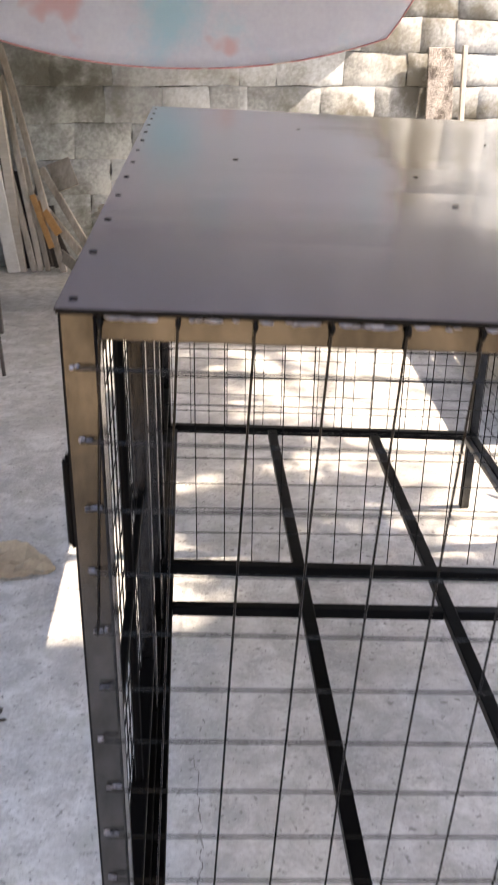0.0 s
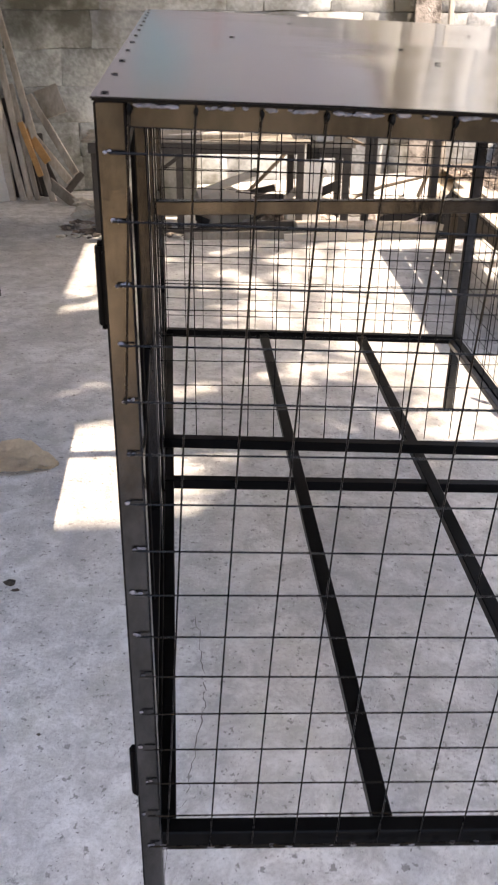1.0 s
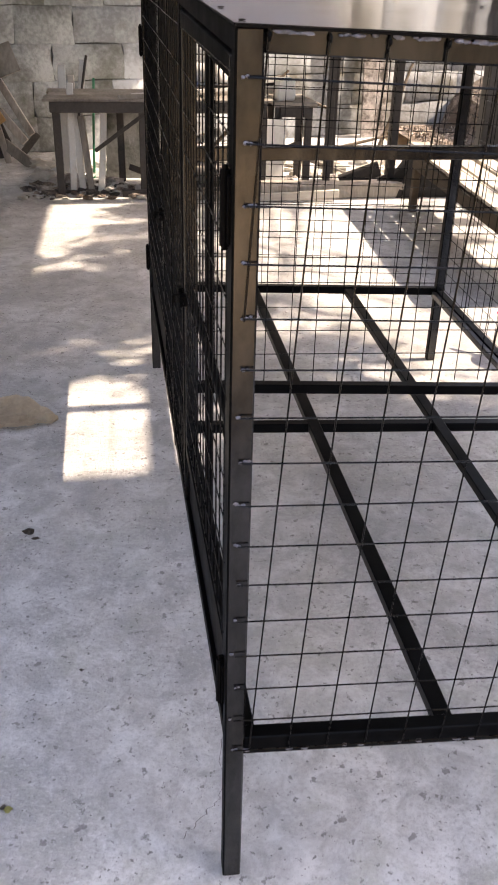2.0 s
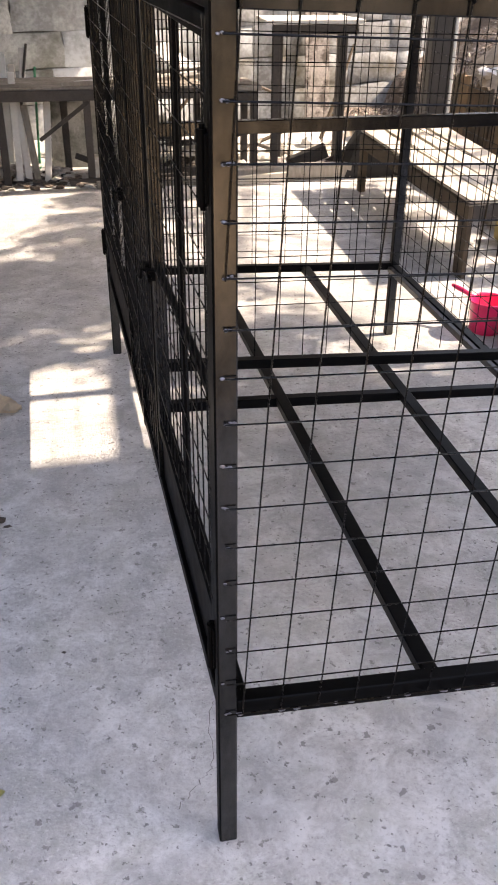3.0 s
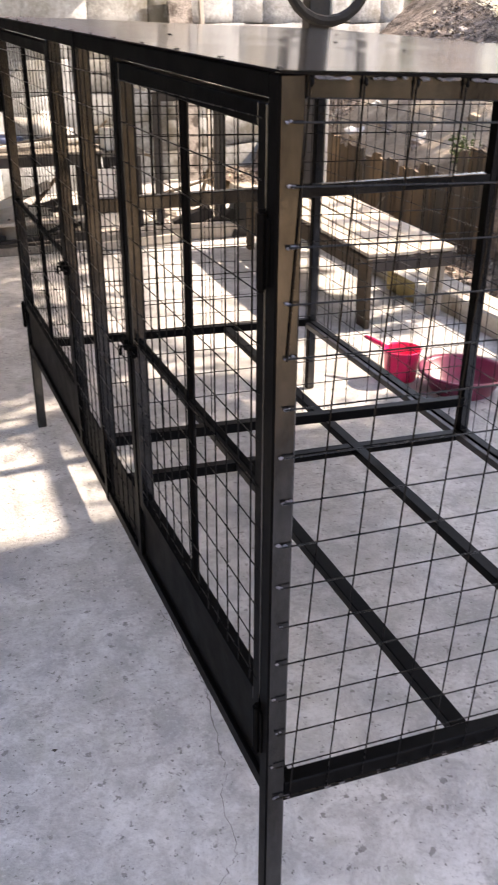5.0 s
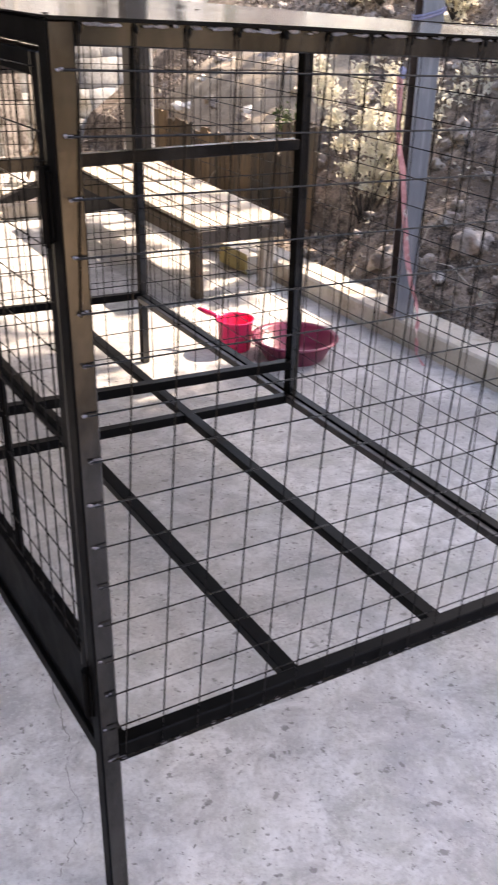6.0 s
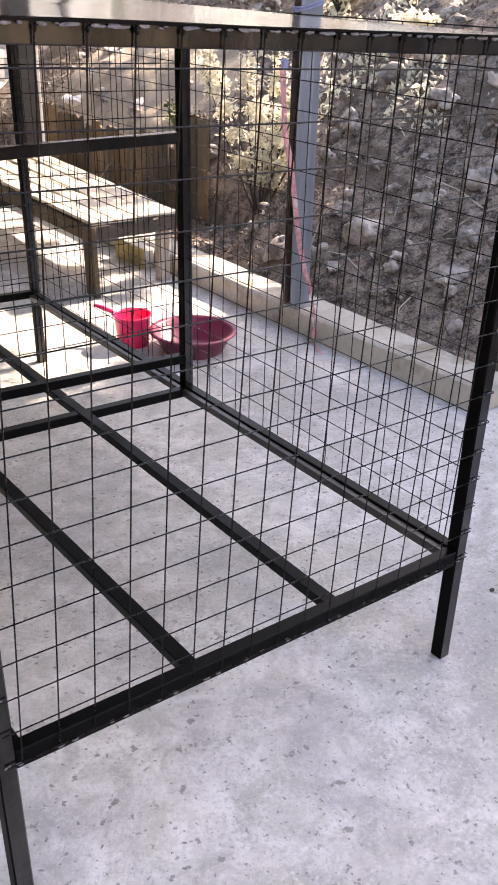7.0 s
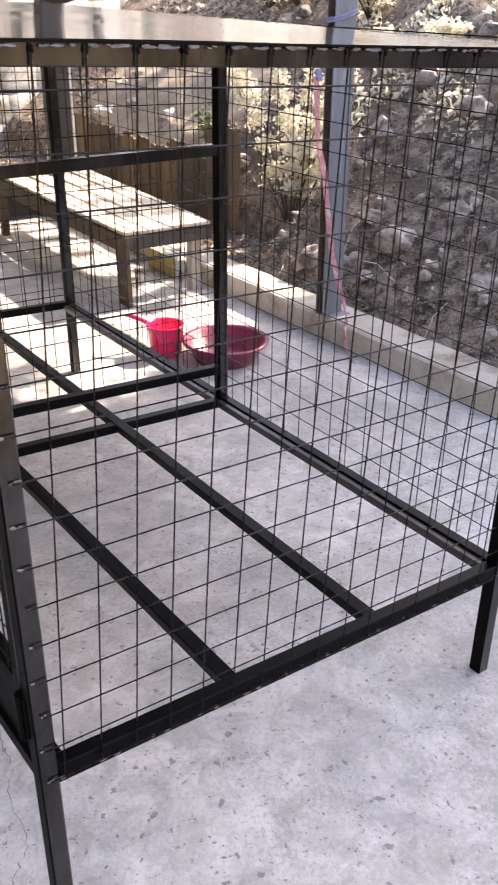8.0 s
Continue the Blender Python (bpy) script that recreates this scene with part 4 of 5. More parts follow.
for k in range(9):
    x = 0.15 + 0.095 * k
    lean("bench_stick", "narrow stick lying across the workbench top", "stick", (x - 0.35, 5.78 + 0.05 * k, 0.712), (x + 0.3, 5.86 + 0.04 * k + 0.06 * (k % 3), 0.72 + 0.02 * (k % 3)), 0.03, 0.02, (WOOD_GREY, WHITE_BOARD, WOOD_DARK)[k % 3], group="sticks on the workbench")


def wl(u, d, z):
    """Point u along the back wall and d in front of it."""
    c_, s_ = math.cos(radians(17)), math.sin(radians(17))
    return -1.5 + u * c_ + d * s_, 7.27 + u * s_ - d * c_, z


lean("pale_sheet", "pale weathered plywood strip standing against the block wall", "plywood", wl(4.02, 0.22, 0), wl(3.98, 0.10, 1.88), 0.02, 0.29, ROCK, up=(math.cos(radians(17)), math.sin(radians(17)), 0))
lean("thin_batten", "thin grey batten standing against the block wall", "batten", wl(4.30, 0.2, 0), wl(4.24, 0.10, 1.9), 0.03, 0.05, WOOD_GREY, up=(1, 0.3, 0))
sack("white_jug", "round white plastic jug on the bank", "jug", (3.25, 7.0, bank_z(3.25, 7.0)), 0.14, WHITE_BOARD, (1, 1, 1.1))
loose_box("paint_can", "pale dented can on the low bench", "can", (1.08, 6.05, 0.66), (0.14, 0.12, 0.16), WHITE_BOARD, 10)
loose_box("white_board", "bright white board standing against the low bench", "board", (0.98, 5.84, 0), (0.17, 0.03, 0.55), WHITE_BOARD, 9, 0.006)
for k, (x, y, l, dx) in enumerate(((-0.58, 5.86, 0.78, 0.02), (-0.50, 5.9, 0.7, -0.05), (-0.44, 5.84, 0.55, -0.06), (-0.37, 5.88, 0.6, 0.05))):
    lean("white_offcut", "white painted offcut standing under the workbench", "offcut", (x, y, 0), (x + dx, y + 0.12, l), 0.05, 0.02, WHITE_BOARD if k != 2 else WOOD_GREY, group="offcuts under the workbench")
for a, c, w, mm in (((-0.66, 6.34, 0), (-0.64, 6.42, 0.86), 0.06, WHITE_BOARD), ((-0.56, 6.34, 0), (-0.48, 6.42, 0.90), 0.045, WHITE_BOARD), ((-0.52, 6.36, 0), (-0.58, 6.44, 0.78), 0.05, WOOD_PALE),
                     ((-0.44, 6.35, 0), (-0.40, 6.45, 0.76), 0.02, GREEN_PLASTIC), ((-0.62, 6.33, 0), (-0.44, 6.40, 0.93), 0.02, WOOD_DARK)):
    lean("narrow_board", "narrow painted board standing behind the workbench", "board", a, c, w, 0.02, mm, group="boards behind the workbench")
for a, c in (((1.0, 6.9, 0.62), (1.75, 7.3, 0.40)), ((0.5, 6.9, 0.05), (1.3, 7.2, 0.75)), ((2.1, 7.0, 0.02), (2.5, 7.4, 0.8)), ((1.2, 6.6, 0.02), (2.2, 6.9, 0.25))):
    t = thing("stick", "thin bare branch leaning among the rubble", "branch", "branches among the rubble")
    b = B()
    m_ = (Vector(a) + Vector(c)) / 2 + Vector((0.02, 0, 0.04))
    rod(b, (a, m_, c), (0.02, 0.017, 0.012), 6)
    part("wood", b, WOOD_APRON, t)
wd = thing("black_sheet", "folded black plastic sheet under the far end of the table", "sheet")
b = B()
vs = [b.verts.new(q) for q in ((1.93, 5.62, 0), (2.5, 5.66, 0), (2.5, 6.05, 0), (1.93, 6.0, 0), (2.06, 5.66, 0.345), (2.14, 5.98, 0.335))]
for f in ((0, 1, 4), (1, 2, 5, 4), (2, 3, 5), (3, 0, 4, 5), (3, 2, 1, 0)):
    b.faces.new([vs[i] for i in f])
part("fold", b, RUBBER, wd)
lean("beam_offcut", "short timber lying on the slab by the bench", "timber", (1.55, 5.95, 0.05), (1.85, 5.9, 0.17), 0.1, 0.09, WOOD_DARK)

# rubble along the foot of the back wall
rr = random.Random(11)
for k in range(110):
    x, y = rr.uniform(-0.95, 2.3), rr.uniform(6.3, 6.95) if k % 4 else rr.uniform(5.9, 6.3)
    y = min(y, 7.1 + 0.3 * (x + 1.5))
    s = rr.uniform(0.025, 0.085)
    t = thing("rubble", "pale broken concrete lump on the slab", "rubble", "rubble at the foot of the back wall")
    b = B()
    blob(b, (x, y, s * 0.45), s, 2, 0.5, (1.2, 0.9, 0.6), rr)
    for v in b.verts:
        v.co.z = max(0, v.co.z)
    part("lump", b, (ROCK, KERB, WHITE_BOARD, KERB)[k % 4], t)

# debris whose dark front lumps also stand in for a strip of shade
for k in range(150):
    x, y = rr.uniform(-0.95, 0.1), rr.uniform(5.62, 6.15)
    s = rr.uniform(0.012, 0.04)
    t = thing("debris_lump", "broken debris lump under the workbench", "debris", "debris under the workbench")
    b = B()
    blob(b, (x, y, s * 0.35), s, 1, 0.5, (1.3, 1.0, 0.6), rr)
    for v in b.verts:
        v.co.z = max(0, v.co.z)
    part("lump", b, (EARTH, WOOD_DARK, KERB, EARTH, WHITE_BOARD if y > 5.9 else WOOD_DARK)[k % 5], t)
for k in range(16):
    x, y = rr.uniform(-0.3, 2.2), rr.uniform(5.75, 6.6)
    a = rr.uniform(0, 3.1)
    l = rr.uniform(0.15, 0.45)
    z = 0.02 + 0.03 * rr.random()
    lean("wood_scrap", "short scrap of wood lying among the rubble", "scrap", (x, y, z), (x + l * math.cos(a), y + 0.5 * l * math.sin(a), z + rr.uniform(0, 0.12)), rr.uniform(0.02, 0.06), 0.02,
         (WOOD_PALE, WHITE_BOARD, WOOD_DARK, WOOD_GREY)[k % 4], group="scraps among the rubble")

# dry leaf on the slab beside the cage
lf = thing("dry_banana_leaf", "dry curled tan leaf lying on the slab", "leaf")
b = B()
NU = 14
cols = []
for i in range(NU + 1):
    u = i / NU
    w = 0.115 * math.sin(math.pi * min(1, u * 0.93 + 0.07)) ** 0.7
    cols.append([b.verts.new((-0.80 + 0.35 * u, 2.10 - 0.06 * u + w * v, 0.010 + 0.028 * (0.25 + v * v) * math.sin(math.pi * u) * (1 if v > 0 else 0.35) + 0.022 * noise.noise((u * 7, v * 3, 0)))) for v in (-1, -0.6, -0.2, 0.2, 0.6, 1)])
for A, C in zip(cols, cols[1:]):
    for i in range(5):
        b.faces.new((A[i], C[i], C[i + 1], A[i + 1]))
bmesh.ops.solidify(b, geom=b.faces[:], thickness=0.002)
part("blade", b, mat("tan_leaf", (0.76, 0.66, 0.50), 0.7, dark=(0.55, 0.44, 0.32), scale=10, fine=70, bump=0.3), lf)

def scrap(label, c, r, material, seed):
    t = thing("leaf_scrap", label, "leaf scrap", "scraps on the slab", at=(c[0], c[1], 0))
    rl = random.Random(seed)
    b = B()
    ring = [b.verts.new((r * rl.uniform(0.5, 1.1) * math.cos(a), r * rl.uniform(0.35, 0.8) * math.sin(a), 0.002 + 0.35 * r * rl.random())) for a in [k * math.tau / 9 for k in range(9)]]
    mid_ = b.verts.new((0, 0, 0.25 * r + 0.002))
    for k in range(9):
        b.faces.new((ring[k], ring[(k + 1) % 9], mid_))
    bmesh.ops.solidify(b, geom=b.faces[:], thickness=0.0012)
    part("blade", b, material, t)


DARK_SCRAP = mat("dark_scrap", (0.13, 0.11, 0.09), 0.8, dark=(0.05, 0.043, 0.037), scale=30, fine=150, bump=0.3)
YELLOW_SCRAP = mat("yellow_scrap", (0.42, 0.40, 0.14), 0.7, dark=(0.25, 0.24, 0.1), scale=30, fine=150, bump=0.3)
scrap("dark curled leaf scrap lying on the slab", (-0.492, 1.263), 0.028, DARK_SCRAP, 1)
scrap("dark curled leaf scrap lying on the slab", (-0.47, 1.225), 0.014, DARK_SCRAP, 2)
scrap("yellow-green leaf scrap lying on the slab", (-0.44, 0.205), 0.014, YELLOW_SCRAP, 3)
scrap("dark curled leaf scrap lying on the slab", (-0.452, 0.212), 0.012, DARK_SCRAP, 4)
scrap("dark curled leaf scrap lying on the slab", (1.579, 0.117), 0.012, DARK_SCRAP, 5)
scrap("dark curled leaf scrap lying on the slab", (-0.30, 0.62), 0.008, DARK_SCRAP, 6)
rl = random.Random(91)
V_, F_ = [], []
for _ in range(420):
    c, q_ = Vector((rl.uniform(-1.2, 2.4), rl.uniform(-1.0, 3.2), 0.0008)), rl.uniform(0.0009, 0.0028)
    k = len(V_)
    V_ += [c + Vector(p_) * q_ * rl.uniform(0.6, 1.4) for p_ in ((1, 0, 0), (-0.6, 0.8, 0), (-0.6, -0.8, 0), (0, 0, 1))]
    F_ += [(k, k + 1, k + 3), (k + 1, k + 2, k + 3), (k + 2, k, k + 3), (k, k + 2, k + 1)]
me = bpy.data.meshes.new("slab_grit")
me.from_pydata(V_, [], F_)
me.materials.append(DARK_SCRAP)
tagged(new("slab_grit", me), "fine dark grit scattered over the slab", "grit", kind="stuff")

# ---- board fence along the kerb behind the table ----
fence = thing("board_fence", "brown weathered board fence holding back the bank", "fence")
rf = random.Random(21)
y = 4.13
while y < 6.9:
    w = rf.uniform(0.11, 0.19)
    b = B()
    top = 0.53 + 0.02 * (y - 4.1) + rf.uniform(-0.05, 0.05) + (0.22 if y < 4.5 else 0)
    bar(b, (3.285 + rf.uniform(-0.008, 0.008), y + w / 2, 0.03), (3.30 + rf.uniform(-0.02, 0.02), y + w / 2 + rf.uniform(-0.01, 0.01), top), 0.022, w - 0.006, up=(0, 1, 0), bev=0.002)
    bmesh.ops.subdivide_edges(b, edges=[e for e in b.edges if e.calc_length() > 0.05], cuts=3, use_grid_fill=True)
    for v in b.verts:
        v.co.z += (0.035 * noise.noise((v.co.y * 22, y, 0)) if v.co.z > top - 0.03 else 0)
        v.co.x += 0.006 * noise.noise(v.co * 7)
    part("board", b, WOOD_TAN, fence)
    y += w

# heap of pale soil above the fence
LIGHT_SOIL = mat("pale_soil", (0.44, 0.375, 0.29), 0.95, dark=(0.24, 0.195, 0.145), scale=5, fine=50, bump=1.0, depth=0.03, stain=(0.22, 0.18, 0.14), stain_scale=3, stain_edge=(0.55, 0.68))
hp = thing("soil_heap", "heap of pale dry soil on the bank above the fence", "soil heap")
b = B()
NU, NV = 34, 44
gv = []
for i in range(NU + 1):
    row_ = []
    for j in range(NV + 1):
        u, v = i / NU * 2 - 1, j / NV * 2 - 1
        x, y = 4.05 + 0.62 * u, 6.25 + 1.35 * v
        r_ = u * u + v * v
        e_ = max(0.0, 1 - r_ * (1 + 0.5 * noise.noise((x * 2.2, y * 2.2, 8))))
        row_.append(b.verts.new((x, y, bank_z(x, y) - 0.03 + 0.17 * e_ ** 0.7 + 0.05 * e_ * noise.noise((x * 6, y * 6, 2)))))
    gv.append(row_)
for i in range(NU):
    for j in range(NV):
        b.faces.new((gv[i][j], gv[i + 1][j], gv[i + 1][j + 1], gv[i][j + 1]))
part("mound", b, LIGHT_SOIL, hp, smooth=True)
rc_ = random.Random(17)
for k in range(26):
    x, y = 4.05 + rc_.uniform(-0.45, 0.4), 6.25 + rc_.uniform(-1.0, 1.0)
    b = B()
    q_ = rc_.uniform(0.03, 0.09)
    blob(b, (x, y, bank_z(x, y) + 0.07), q_, 2, 0.5, (1.2, 1.1, 0.7), rc_)
    part("clod", b, (ROCK, LIGHT_SOIL, WHITE_BOARD)[k % 3], hp)

# ---- bank: rocks, litter, bushes ----
rr = random.Random(31)
STONES = []
for k in range(12):
    b = B()
    blob(b, (0, 0, 0), 1.0, 2 + (k % 2), 0.55 - 0.15 * (k % 2), (1, 1, 0.8), rr)
    me = bpy.data.meshes.new("stone")
    b.to_mesh(me)
    b.free()
    me.materials.append(ROCK)
    me.polygons.foreach_set("use_smooth", [k % 2 == 1] * len(me.polygons))
    STONES.append(me)
for k in range(170):
    y = rr.uniform(0.3, 3.3) if k % 3 else rr.uniform(3.9, 8.0)
    x = bank_foot(y) + 0.10 + 2.0 * rr.random() ** 1.2
    s = rr.uniform(0.022, 0.05) * (1.9 if rr.random() < 0.2 else 1)
    t = thing("rock", "grey-brown rock half sunk in the earth bank", "rock", "rocks on the bank", at=(x, y, bank_z(x, y) + s * 0.25))
    ob = new("stone", STONES[k % 12])
    ob.parent = t
    ob.scale = (s * rr.uniform(0.8, 1.4), s * rr.uniform(0.8, 1.4), s)
    ob.rotation_euler = (rr.uniform(-0.5, 0.5), rr.uniform(-0.9, 0.1), rr.uniform(0, 6.3))


def leaves(name, label, cat, n, place, size, material, seed, tilt=1.0, kind="stuff"):
    """Many small curled leaves, each two folded quads."""
    rl = random.Random(seed)
    V_, F_ = [], []
    for _ in range(n):
        c = Vector(place(rl))
        l = rl.uniform(*size)
        w = l * rl.uniform(0.35, 0.6)
        R = Euler((rl.gauss(0, tilt), rl.gauss(0, tilt), rl.uniform(0, 6.3))).to_matrix()
        k = len(V_)
        f = rl.uniform(0.1, 0.4)
        for q in ((-l / 2, 0, 0), (0, -w / 2, f * w), (l / 2, 0, -0.1 * l), (0, w / 2, f * w)):
            V_.append(c + R @ Vector(q))
        F_ += [(k, k + 1, k + 2), (k, k + 2, k + 3)]
    me = bpy.data.meshes.new(name)
    me.from_pydata(V_, [], F_)
    me.materials.append(material)
    return tagged(new(name, me), label, cat, kind=kind)


def on_bank(r):
    y = r.uniform(-0.5, 8.4)
    x = 2.74 + 3.2 * r.random() ** 1.2
    return x, y, bank_z(x, y) + r.uniform(0.0, 0.035)


def high_on_bank(r):
    while True:
        y, x = r.uniform(1.6, 5.2), r.uniform(3.75, 5.8)
        if noise.noise((x * 2.2, y * 2.2, 9)) > 0.08:
            return x, y, bank_z(x, y) + r.uniform(0.0, 0.05)


leaves("leaf_litter", "brown dry leaf litter over the earth bank", "leaf litter", 5200, on_bank, (0.012, 0.038), LITTER, 41, 0.5)
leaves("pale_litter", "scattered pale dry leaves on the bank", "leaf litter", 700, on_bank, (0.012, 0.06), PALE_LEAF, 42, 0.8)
# near-white leaves stand in for sunlit patches on the shaded upper bank
leaves("dry_grass", "dry grass and leaves high on the bank, pale for sunlight", "dry grass", 2600, high_on_bank, (0.02, 0.085), PALE_LEAF, 45, 0.9)


def twigs(name, label, n, seed):
    """Thin dead stems and roots lying on and standing out of the bank."""
    rl = random.Random(seed)
    b = B()
    for _ in range(n):
        x, y, z = on_bank(rl)
        if y < 0:
            continue
        a, l, up = rl.uniform(0, 6.3), rl.uniform(0.08, 0.38), rl.uniform(-0.05, 0.6)
        e = Vector((x + l * math.cos(a), y + l * math.sin(a), 0))
        e.z = max(bank_z(e.x, e.y) + 0.01, z + l * up)
        m_ = (Vector((x, y, z)) + e) / 2 + Vector((rl.uniform(-0.03, 0.03), rl.uniform(-0.03, 0.03), rl.uniform(0.0, 0.05)))
        rod(b, ((x, y, z - 0.01), m_, e), (0.0045, 0.0035, 0.0015), 4)
    return tagged(link(name, b, WOOD_GREY), label, "twigs", kind="stuff")


twigs("twigs", "thin dead twigs and roots strewn over the earth bank", 130, 47)


def crumbs(name, label, n, place, size, material, seed):
    rl = random.Random(seed)
    V_, F_ = [], []
    for _ in range(n):
        c = Vector(place(rl))
        s = rl.uniform(*size)
        k = len(V_)
        for q in ((1, 0, 0), (-1, 0, 0), (0, 1, 0), (0, -1, 0), (0, 0, 1), (0, 0, -1)):
            V_.append(c + Vector(q) * s * rl.uniform(0.5, 1.2))
        F_ += [(k + a, k + b_, k + c_) for a, b_, c_ in ((0, 2, 4), (2, 1, 4), (1, 3, 4), (3, 0, 4), (2, 0, 5), (1, 2, 5), (3, 1, 5), (0, 3, 5))]
    me = bpy.data.meshes.new(name)
    me.from_pydata(V_, [], F_)
    me.materials.append(material)
    return tagged(new(name, me), label, "gravel", kind="stuff")


crumbs("bank_gravel", "loose grey stones and clods on the bank", 8000, on_bank, (0.004, 0.015), ROCK, 43)
crumbs("bank_clods", "loose brown clods of earth on the bank", 7000, on_bank, (0.006, 0.024), EARTH, 44)


def shrub(name, label, c, h, spread, n, material, seed):
    """Thin stems with clusters of leaves, open and uneven."""
    t = thing(name, label, "shrub")
    rl = random.Random(seed)
    c = Vector(c)
    b = B()
    tips = []
    for k in range(12):
        a = rl.uniform(0, 6.3)
        e = c + Vector((math.cos(a) * spread * rl.uniform(0.3, 1), math.sin(a) * spread * rl.uniform(0.3, 1.2), h * rl.uniform(0.5, 1)))
        m_ = (c + e) / 2 + Vector((rl.uniform(-0.05, 0.05), rl.uniform(-0.05, 0.05), 0.06))
        rod(b, (c, m_, e), (0.009, 0.006, 0.002), 5)
        tips += [(c * (1 - f) + e * f) + Vector((0, 0, 0.06 * math.sin(3.14 * f))) for f in (0.35, 0.5, 0.65, 0.8, 0.9, 1.0)]
    part("stem", b, WOOD_DARK, t)
    V_, F_ = [], []
    for _ in range(n):
        q = rl.choice(tips) + Vector((rl.gauss(0, 0.03), rl.gauss(0, 0.03), rl.gauss(0, 0.025)))
        l = rl.uniform(0.02, 0.05)
        R = Euler((rl.gauss(0, 0.7), rl.gauss(0, 0.7), rl.uniform(0, 6.3))).to_matrix()
        k = len(V_)
        for p_ in ((-l / 2, 0, 0), (0, -l * 0.32, 0.005), (l / 2, 0, -0.006), (0, l * 0.32, 0.005)):
            V_.append(q + R @ Vector(p_))
        F_ += [(k, k + 1, k + 2), (k, k + 2, k + 3)]
    me = bpy.data.meshes.new("foliage")
    me.from_pydata(V_, [], F_)
    me.materials.append(material)
    ob = new("foliage", me)
    ob.parent = t
    return t


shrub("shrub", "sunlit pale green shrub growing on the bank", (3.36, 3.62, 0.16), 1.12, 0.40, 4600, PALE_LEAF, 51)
# tufts and crest plants get their sunlit look from the near-white leaf colour
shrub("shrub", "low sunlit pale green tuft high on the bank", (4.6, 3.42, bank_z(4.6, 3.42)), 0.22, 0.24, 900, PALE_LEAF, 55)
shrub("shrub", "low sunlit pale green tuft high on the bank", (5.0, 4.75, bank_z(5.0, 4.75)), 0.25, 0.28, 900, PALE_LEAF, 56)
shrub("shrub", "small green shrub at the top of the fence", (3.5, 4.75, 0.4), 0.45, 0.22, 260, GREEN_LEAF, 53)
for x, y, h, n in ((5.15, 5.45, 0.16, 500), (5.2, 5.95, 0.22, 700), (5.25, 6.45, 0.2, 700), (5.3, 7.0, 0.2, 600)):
    shrub("shrub", "low sunlit pale plant on the crest of the bank", (x, y, bank_z(x, y)), h, 0.36, n, PALE_LEAF, int(y * 20))
sack("green_bag", "green plastic bag caught on the bank", "bag", (3.52, 4.62, bank_z(3.52, 4.62)), 0.05, GREEN_PLASTIC, (1.2, 0.8, 0.6))

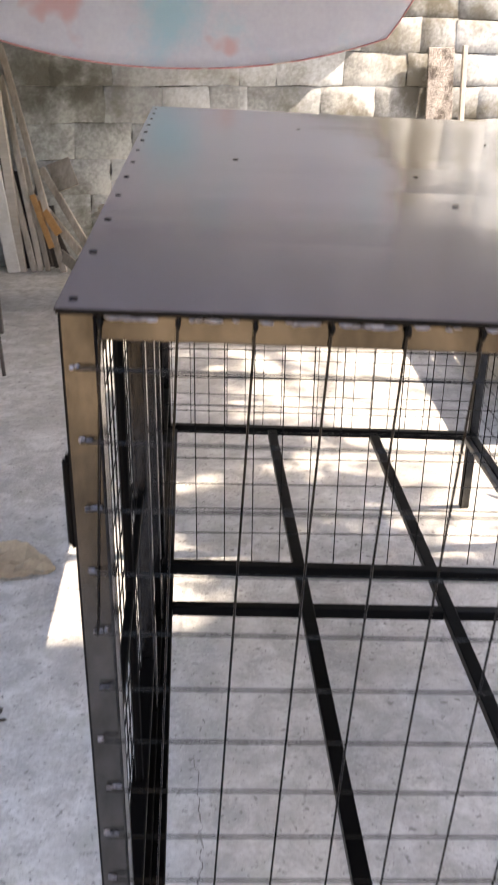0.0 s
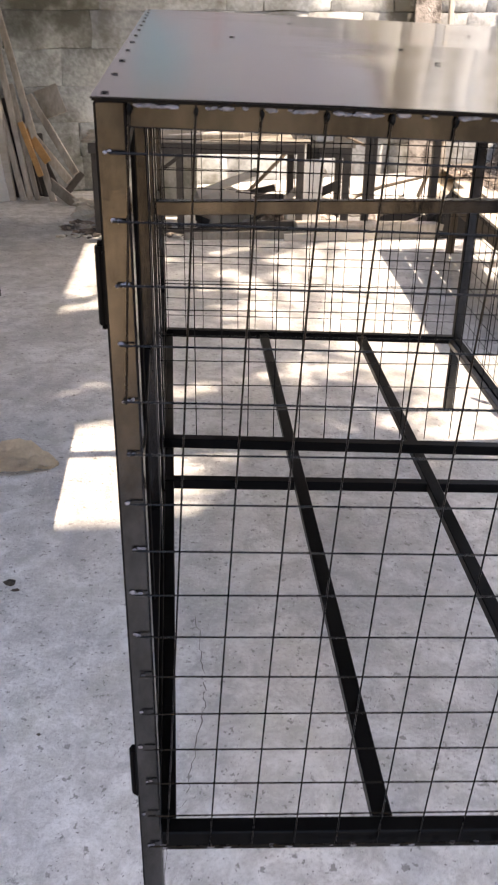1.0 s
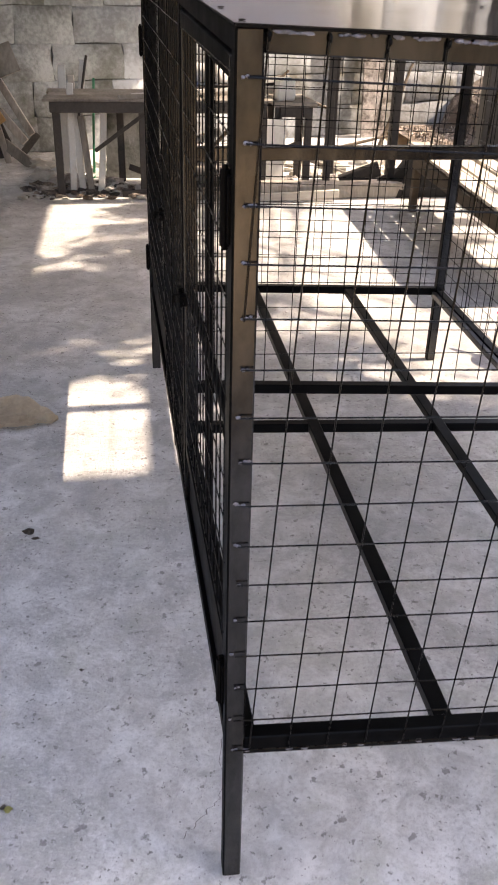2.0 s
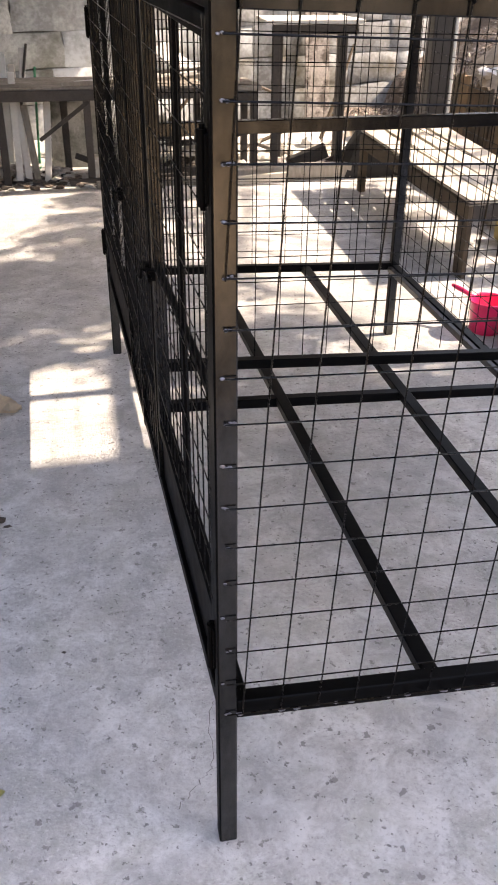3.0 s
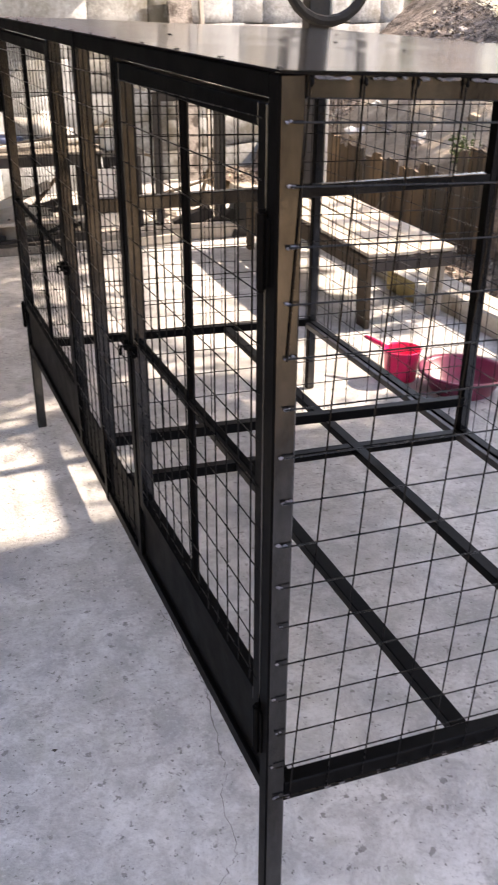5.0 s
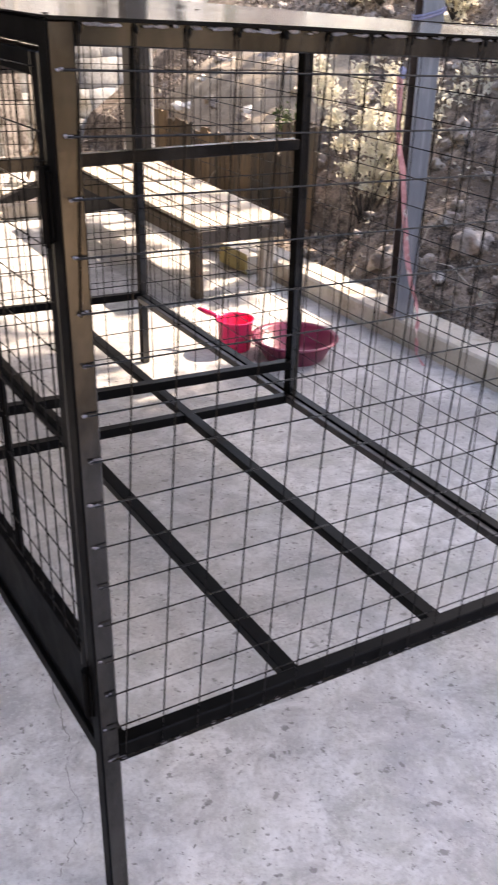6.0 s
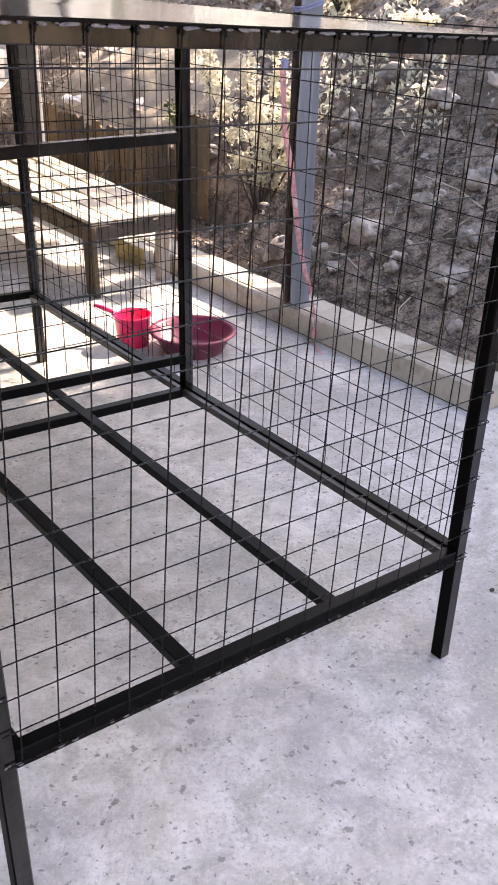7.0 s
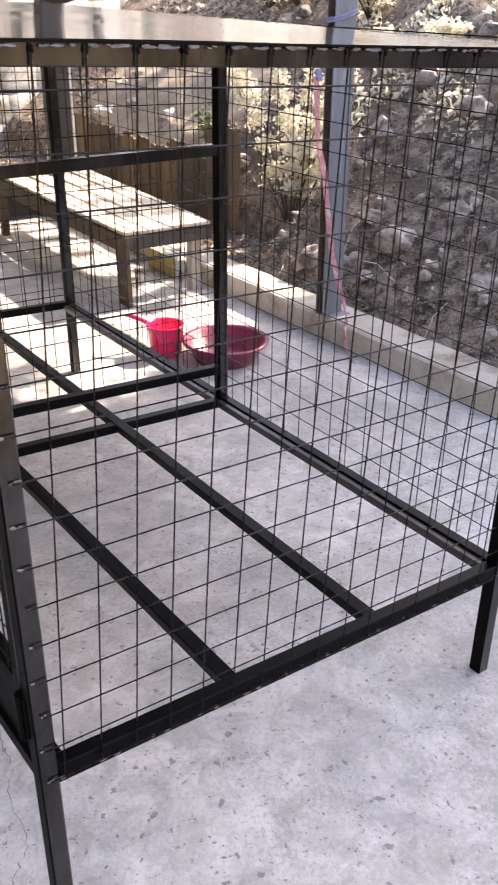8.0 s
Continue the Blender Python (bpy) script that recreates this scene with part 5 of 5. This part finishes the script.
# ---- unseen tree, its crown placed to shade part of the yard ----
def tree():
    t = thing("tree", "unseen leafy tree on the bank, placed to shade the yard", "tree")
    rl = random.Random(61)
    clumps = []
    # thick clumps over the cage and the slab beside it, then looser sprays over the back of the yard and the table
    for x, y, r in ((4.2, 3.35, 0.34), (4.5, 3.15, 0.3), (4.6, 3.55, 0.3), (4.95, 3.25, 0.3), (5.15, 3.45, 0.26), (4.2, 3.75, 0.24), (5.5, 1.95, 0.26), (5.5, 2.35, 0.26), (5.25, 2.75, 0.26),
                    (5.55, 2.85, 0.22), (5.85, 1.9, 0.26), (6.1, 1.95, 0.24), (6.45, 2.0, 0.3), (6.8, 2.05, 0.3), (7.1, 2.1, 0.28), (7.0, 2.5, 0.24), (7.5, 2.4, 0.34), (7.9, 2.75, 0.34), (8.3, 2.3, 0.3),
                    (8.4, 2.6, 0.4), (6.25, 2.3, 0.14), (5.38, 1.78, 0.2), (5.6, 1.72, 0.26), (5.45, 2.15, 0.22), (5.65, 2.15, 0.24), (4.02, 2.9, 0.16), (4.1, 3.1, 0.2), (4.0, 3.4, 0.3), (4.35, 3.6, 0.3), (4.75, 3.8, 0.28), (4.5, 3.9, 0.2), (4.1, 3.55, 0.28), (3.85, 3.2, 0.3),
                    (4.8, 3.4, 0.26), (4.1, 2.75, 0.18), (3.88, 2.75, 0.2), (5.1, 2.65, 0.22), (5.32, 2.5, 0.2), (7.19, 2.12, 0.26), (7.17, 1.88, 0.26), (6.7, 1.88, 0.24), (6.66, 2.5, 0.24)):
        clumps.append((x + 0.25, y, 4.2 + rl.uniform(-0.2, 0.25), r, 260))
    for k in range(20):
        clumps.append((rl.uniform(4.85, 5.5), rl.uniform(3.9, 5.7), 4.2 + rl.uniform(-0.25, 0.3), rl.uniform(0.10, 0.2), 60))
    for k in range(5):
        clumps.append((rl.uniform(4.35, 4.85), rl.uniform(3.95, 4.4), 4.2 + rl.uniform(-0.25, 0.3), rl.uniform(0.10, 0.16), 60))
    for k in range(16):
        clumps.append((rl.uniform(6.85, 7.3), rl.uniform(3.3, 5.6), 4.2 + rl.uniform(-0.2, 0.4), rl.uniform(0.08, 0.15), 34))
    b = B()
    rod(b, ((6.9, 6.9, bank_z(6.9, 6.9)), (6.8, 6.6, 3.2), (6.5, 5.9, 4.4), (6.0, 5.0, 5.2)), (0.14, 0.11, 0.08, 0.03), 10)
    for x, y, z, r, n in clumps[::2]:
        q = Vector((6.5, 5.9, 4.4)).lerp(Vector((6.0, 5.0, 5.2)), rl.random())
        e = Vector((x, y, z))
        rod(b, (q, (q + e) / 2 + Vector((0, 0, 0.25)), e), (0.022, 0.012, 0.004), 6)
    part("trunk", b, WOOD_DARK, t)
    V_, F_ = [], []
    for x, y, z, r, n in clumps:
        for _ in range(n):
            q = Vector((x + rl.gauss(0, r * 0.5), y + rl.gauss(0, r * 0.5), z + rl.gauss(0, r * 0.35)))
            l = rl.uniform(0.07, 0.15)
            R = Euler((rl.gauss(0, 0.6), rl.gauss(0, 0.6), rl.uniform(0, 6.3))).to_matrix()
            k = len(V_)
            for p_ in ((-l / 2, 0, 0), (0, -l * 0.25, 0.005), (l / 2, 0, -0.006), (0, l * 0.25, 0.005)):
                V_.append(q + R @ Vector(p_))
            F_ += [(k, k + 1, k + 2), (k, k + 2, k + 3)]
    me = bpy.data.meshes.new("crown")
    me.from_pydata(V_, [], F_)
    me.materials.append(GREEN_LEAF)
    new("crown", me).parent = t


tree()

# ---- blocks of the back wall ----
rw = random.Random(71)
shapes = []
for s in range(20):
    b = B()
    box(b, (-0.5, -0.5, -0.5), (0.5, 0.5, 0.5))
    bmesh.ops.subdivide_edges(b, edges=b.edges[:], cuts=2, use_grid_fill=True)
    for v in b.verts:
        r_ = max(abs(v.co.x), abs(v.co.z))
        if v.co.y < -0.4:
            v.co.y += 0.13 * noise.noise(v.co * 2.2 + Vector((s * 9, 0, 0))) + (0.10 if r_ > 0.45 else 0)
        v.co.x += 0.045 * noise.noise(v.co * 2.5 + Vector((0, s * 7, 0)))
        v.co.z += 0.07 * noise.noise(v.co * 2.5 + Vector((0, 0, s * 5)))
    me = bpy.data.meshes.new("block")
    b.to_mesh(me)
    b.free()
    me.materials.append(STONE if s < 8 else MOSSY if s < 14 else BROWN_STONE)
    me.polygons.foreach_set("use_smooth", [True] * len(me.polygons))
    shapes.append(me)
z = 0.0
row = 0
while z < 3.2:
    h = 0.305
    x = -2.6 - 0.27 * (row % 2)
    while x < 7.0:
        w = rw.uniform(0.34, 0.78)
        ob = new("block", rw.choice(shapes[8:14] if x + rw.uniform(-0.2, 0.2) < 0.85 - 0.2 * z else shapes[:8] if x + rw.uniform(-0.3, 0.3) < 2.8 else shapes[14:]))
        ob.parent = wall_north
        ob.location = (x + w / 2, 0.01, z + h / 2)
        ob.scale = (w - rw.uniform(-0.004, 0.014), rw.uniform(0.075, 0.10), h - rw.uniform(-0.004, 0.016))
        x += w
    z += h
    row += 1
